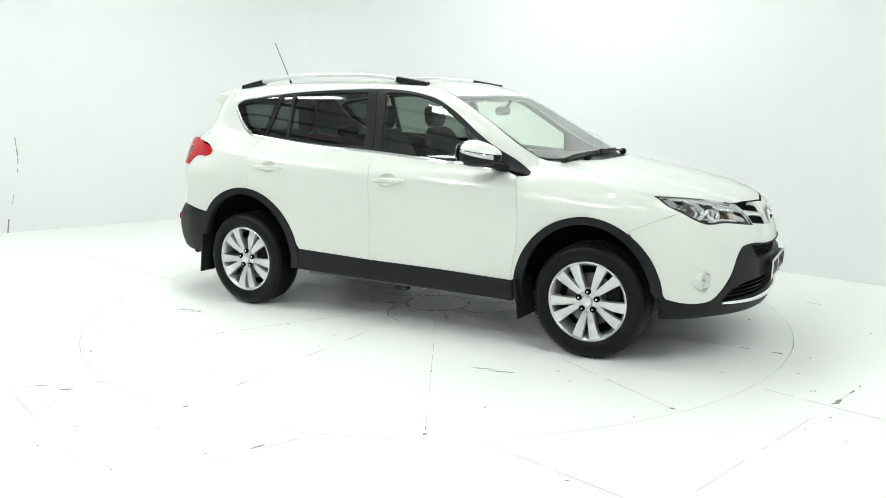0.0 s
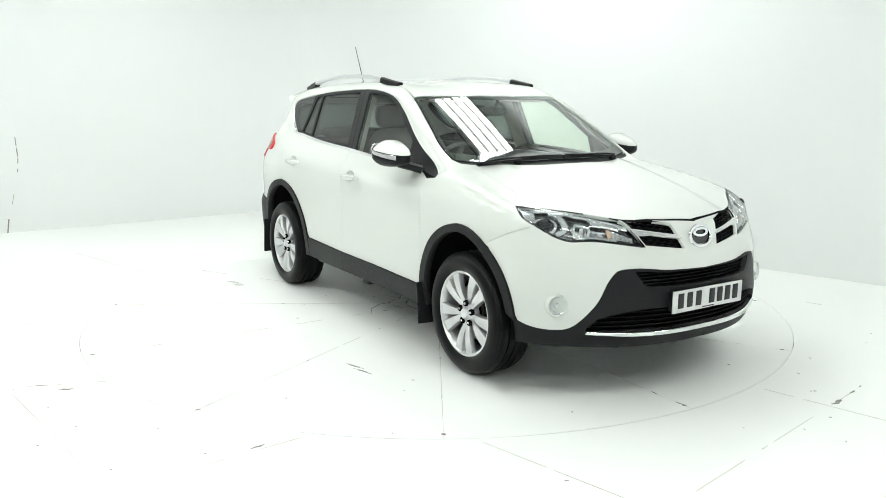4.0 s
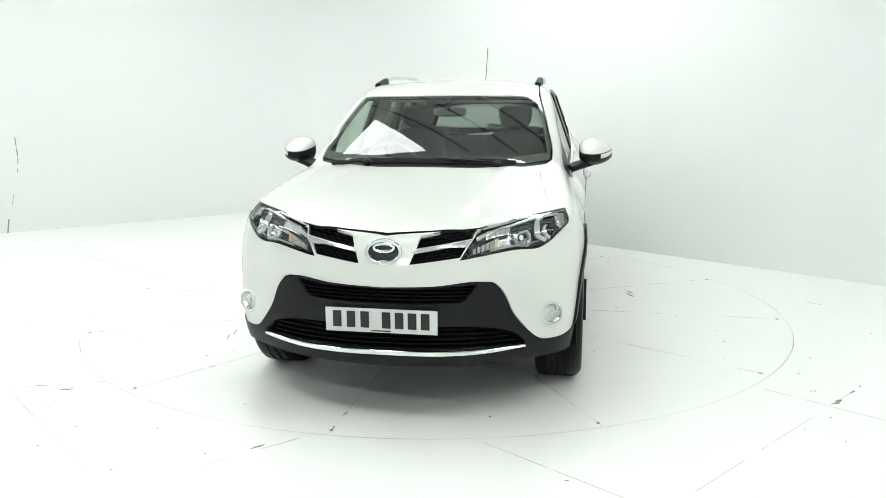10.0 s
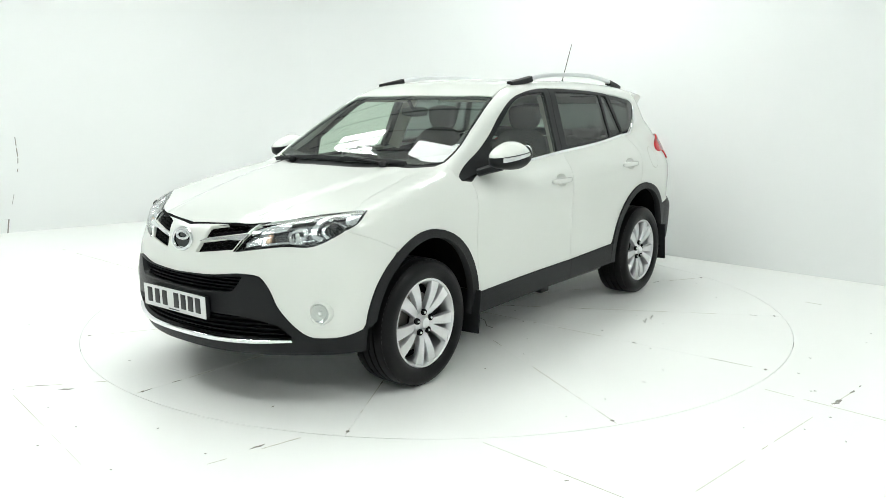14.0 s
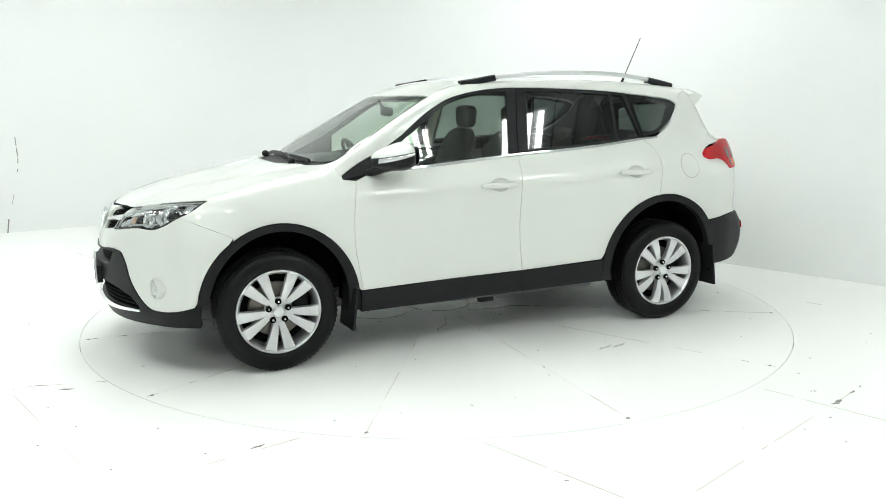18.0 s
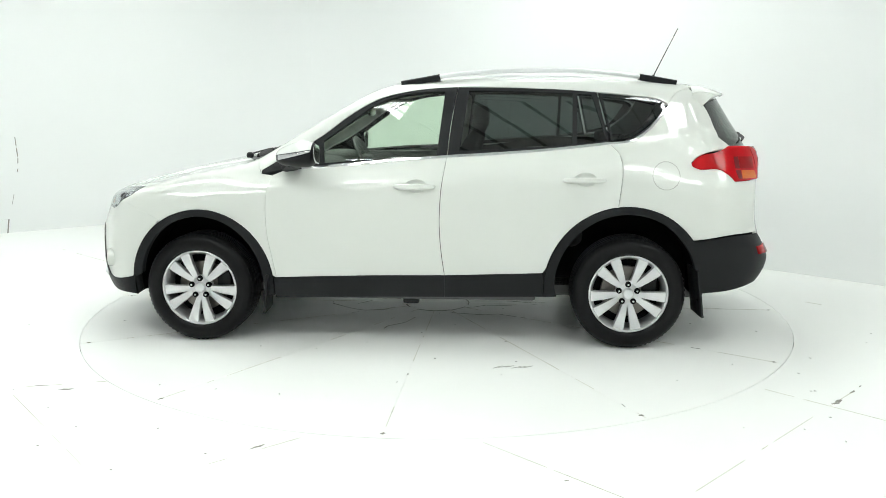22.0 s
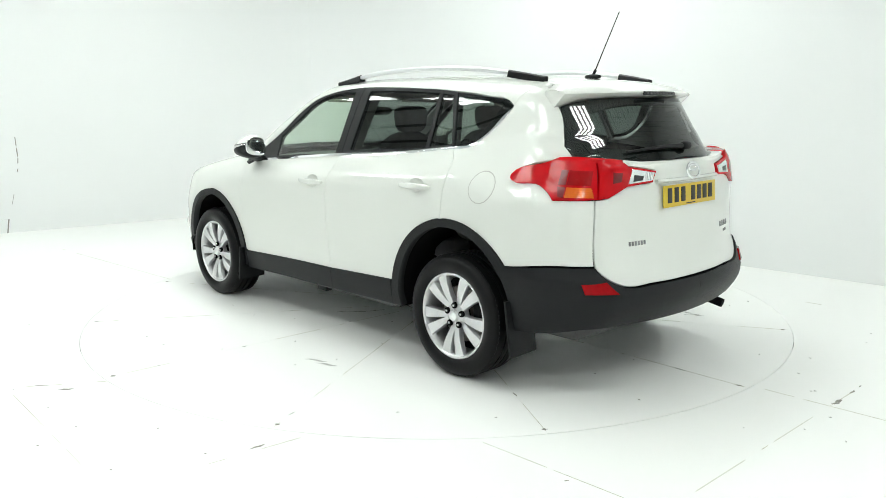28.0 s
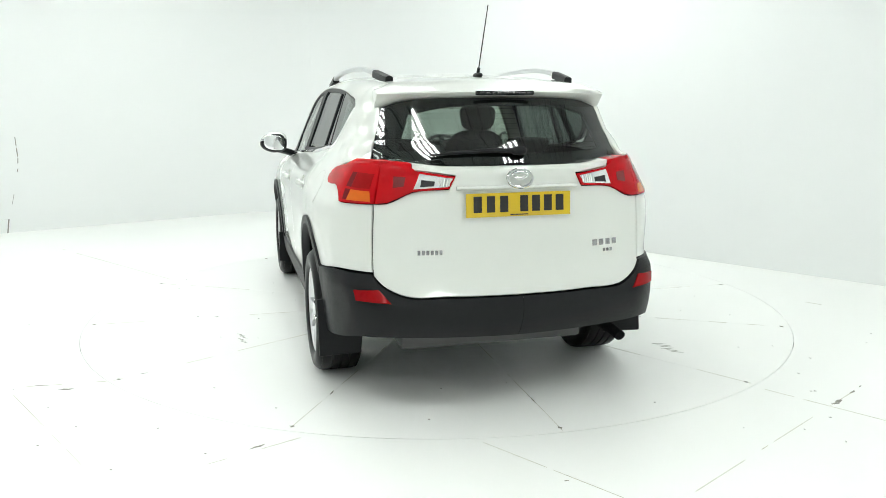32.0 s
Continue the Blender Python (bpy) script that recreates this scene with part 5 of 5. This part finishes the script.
        if way > 0:
            bm = bmesh.new()
            lathe(bm, [(.001, 0), (1.0, 0)], 40, "z", m @ pose(0, 0, -.004) @ Matrix.Diagonal((.078, .052, 1, 1)))
            part("emblem_back", bm, GLOSS_BLACK, emblem)
    # chrome lettering on the tailgate as plain bars
    for y0, z, n, w, h in ((.475, .795, 6, .0135, .022), (-.415, .805, 4, .026, .030), (-.47, .765, 3, .014, .016)):
        for i in range(n):
            y = y0 - i * w * 1.5
            P, _ = cast(np.array([(-3.0, y, z)]), np.array((1., 0., 0.)), 3)
            g = steepest(P)[0]
            bm = bmesh.new()
            block(bm, (w, h, .004), Matrix.Translation(P[0]) @ Vector(g).to_track_quat("Z", "Y").to_matrix().to_4x4(), .001)
            part("badge_bar", bm, BADGE, tg)
    # honeycomb of the upper grille and slats of the lower ones
    for flip in (1, -1):
        for r in range(7):
            z = .763 + .0155 * r
            bm = bmesh.new()
            ys = [(.125 + .02 * i) for i in range(14)]
            pts3 = [(y, z + .007 * ((i + r) % 2) + .14 * (y - .12)) for i, y in enumerate(ys)]
            P, _ = cast(np.array([(3.0, y * flip, q) for y, q in pts3]), np.array((-1., 0., 0.)), 3)
            sweep(bm, [(p[0] - .028, p[1], p[2]) for p in P], [(-.003, -.0025), (-.003, .0025), (.006, .0025), (.006, -.0025)])
            part("mesh_strand", bm, INTAKE, car)
    for z, y1 in ((.602, .37), (.619, .385), (.636, .40), (.652, .41), (.372, .60), (.395, .59), (.418, .57), (.441, .545), (.464, .45)):
        bm = bmesh.new()
        ys = np.linspace(-y1, y1, 25)
        P, _ = cast(np.array([(3.0, y, z) for y in ys]), np.array((-1., 0., 0.)), 3)
        sweep(bm, [(p[0] - .035, p[1], p[2]) for p in P], [(-.012, -.004), (-.012, .004), (.012, .003), (.012, -.003)])
        part("intake_slat", bm, INTAKE, car)


def build_cabin(car):
    """Seats, dash, wheel, lining: what shows through the windows."""
    V, F, N = skin([(.30, -.002, 1.5), (.28, .52, 1.5), (-.6, .52, 1.6), (-1.7, .50, 1.55), (-1.74, -.002, 1.58)], (0, 0, 1), off=-.035, depth=0, step=.12)
    k = len(V)
    mesh_object("headlining", np.concatenate([V, V * (1, -1, 1)]), [f[::-1] for f in F] + [tuple(i + k for i in f) for f in F], LINING, car, "pale beige headlining")
    bm = bmesh.new()
    block(bm, (1.62, 1.5, .04), pose(.02, 0, .42), .01)
    block(bm, (1.3, .98, .04), pose(-1.4, 0, .56), .01)
    part("cabin_floor", bm, TRIM, car)
    for flip in (1, -1):
        bm = bmesh.new()
        block(bm, (1.66, .05, .62), pose(.02, .76 * flip, .80, 4 * flip), .02)
        block(bm, (1.1, .05, .25), pose(-1.3, .72 * flip, 1.02, 6 * flip), .02)
        part("door_trim", bm, TRIM, car, "charcoal door lining")
        for x0, z0, x1, z1, w in ((-.25, 1.15, -.30, 1.53, .05),):
            bm = bmesh.new()
            sweep(bm, [(x0, .735 * flip, z0), ((x0 + x1) / 2, .665 * flip, (z0 + z1) / 2), (x1, .585 * flip, z1)], oval(.02, w, 10, 4))
            part("pillar_trim", bm, LINING if x0 > -.5 else TRIM, car)
    bm = bmesh.new()
    blob(bm, (.83, 0, .98), (.26, .74, .13), 4.0, 40, 14, lambda p: Vector((p.x - .15 * abs(p.y) ** 2, p.y, p.z)))
    blob(bm, (.66, -.37, 1.085), (.14, .20, .055), 2.6, 24, 10)
    dash = part("dashboard", bm, TRIM, car, "charcoal dashboard")
    bm = bmesh.new()
    m = Matrix.Translation((.46, -.37, 1.06)) @ pose(0, 0, 0, 0, -62, 0)
    rows = []
    for i in range(40):
        t = 2 * math.pi * i / 40
        rows.append([bm.verts.new(m @ Vector(((.185 + .014 * math.cos(q)) * math.cos(t), (.185 + .014 * math.cos(q)) * math.sin(t), .014 * math.sin(q)))) for q in [2 * math.pi * j / 8 for j in range(8)]])
    for i in range(40):
        for j in range(8):
            bm.faces.new((rows[i][j], rows[(i + 1) % 40][j], rows[(i + 1) % 40][(j + 1) % 8], rows[i][(j + 1) % 8]))
    blob(bm, m @ Vector((0, 0, -.01)), (.06, .07, .05), 3, 20, 10)
    for a in (0, 180, 270):
        c = Vector((math.cos(radians(a + 90)), math.sin(radians(a + 90)), 0))
        sweep(bm, [m @ (c * .04), m @ (c * .18)], oval(.02, .008, 8), up=Vector((.3, .1, 1)))
    part("steering_wheel", bm, TRIM, car, "black steering wheel")
    bm = bmesh.new()
    blob(bm, (.36, 0, 1.425), (.018, .115, .032), 3.0, 24, 10)
    sweep(bm, [(.37, 0, 1.43), (.42, 0, 1.495)], oval(.012, .012, 8))
    part("rear_view_mirror", bm, GLOSS_BLACK, car, "black rear view mirror")
    for flip in (1, -1):
        bm = bmesh.new()
        blob(bm, (.22, .34 * flip, 1.500), (.10, .20, .012), 4, 20, 8)
        part("sun_visor", bm, LINING, car)
    def seat(x, y, w, z, rests, tall=.34, up=.76, rest=.085):
        bm = bmesh.new()
        blob(bm, (x, y, z), (.26, w, .10), 3.4, 28, 12)
        s = part("seat", bm, CLOTH, car, "black cloth seat")
        bm = bmesh.new()
        blob(bm, (x - .30, y, z + tall), (.075, w, tall), 3.4, 28, 14, lambda p: Vector((p.x - .32 * p.z, p.y * (1 - .12 * max(0, p.z) / .34), p.z)))
        part("backrest", bm, CLOTH, s)
        for ry in rests:
            bm = bmesh.new()
            blob(bm, (x - .435, ry, z + up), (.048, .122, rest), 3.6, 24, 12, lambda p: Vector((p.x, p.y * (1 + .12 * p.z / rest), p.z)))
            for q in (-.05, .05):
                sweep(bm, [(x - .40, ry + q, z + up - .14), (x - .43, ry + q, z + up - .04)], oval(.006, .006, 8))
            part("headrest", bm, CLOTH, s, "black headrest on two posts")
    seat(.02, .37, .25, .62, (.37,))
    seat(.02, -.37, .25, .62, (-.37,))
    seat(-.86, 0, .66, .64, (.40, -.40), .285, .60, .045)
    bm = bmesh.new()
    block(bm, (.75, 1.3, .03), pose(-1.65, 0, .95), .01)
    part("load_cover", bm, TRIM, car, "black load cover behind the seats")


def build_car():
    car = tagged(new("car"), "pearl white five-door sport utility car with black lower mouldings", "car")
    fd, rd, tg, bumper = build_shell(car)
    build_lamps(car, tg)
    for x in (1.33, -1.33):
        for flip in (1, -1):
            build_wheel(car, x, flip)
    build_wells(car)
    build_fittings(car, fd, rd, tg, bumper)
    build_cabin(car)
    return car


floor = build_studio()
build_floor_wear(floor)
build_lights()
turntable = build_turntable()
car = build_car()


# ---- what moves: the turntable turns steadily and carries the car ----
TURN = curve([0, 2, 5, 8, 11, 14, 17, 20, 23, 26, 29, 32], [0, -13.96, -35.04, -56.21, -77.46, -98.52, -119.47, -140.46, -161.64, -182.77, -203.88, -225.01])


def motions():
    rows = [(i * .5, pose(0, 0, 0, 0, 0, float(TURN(np.array([i * .5]))[0]))) for i in range(65)]
    walk(turntable, rows)
    walk(car, [(t, m @ pose(*CAR_MID, 0, 0, 0, CAR_TURN)) for t, m in rows])


motions()
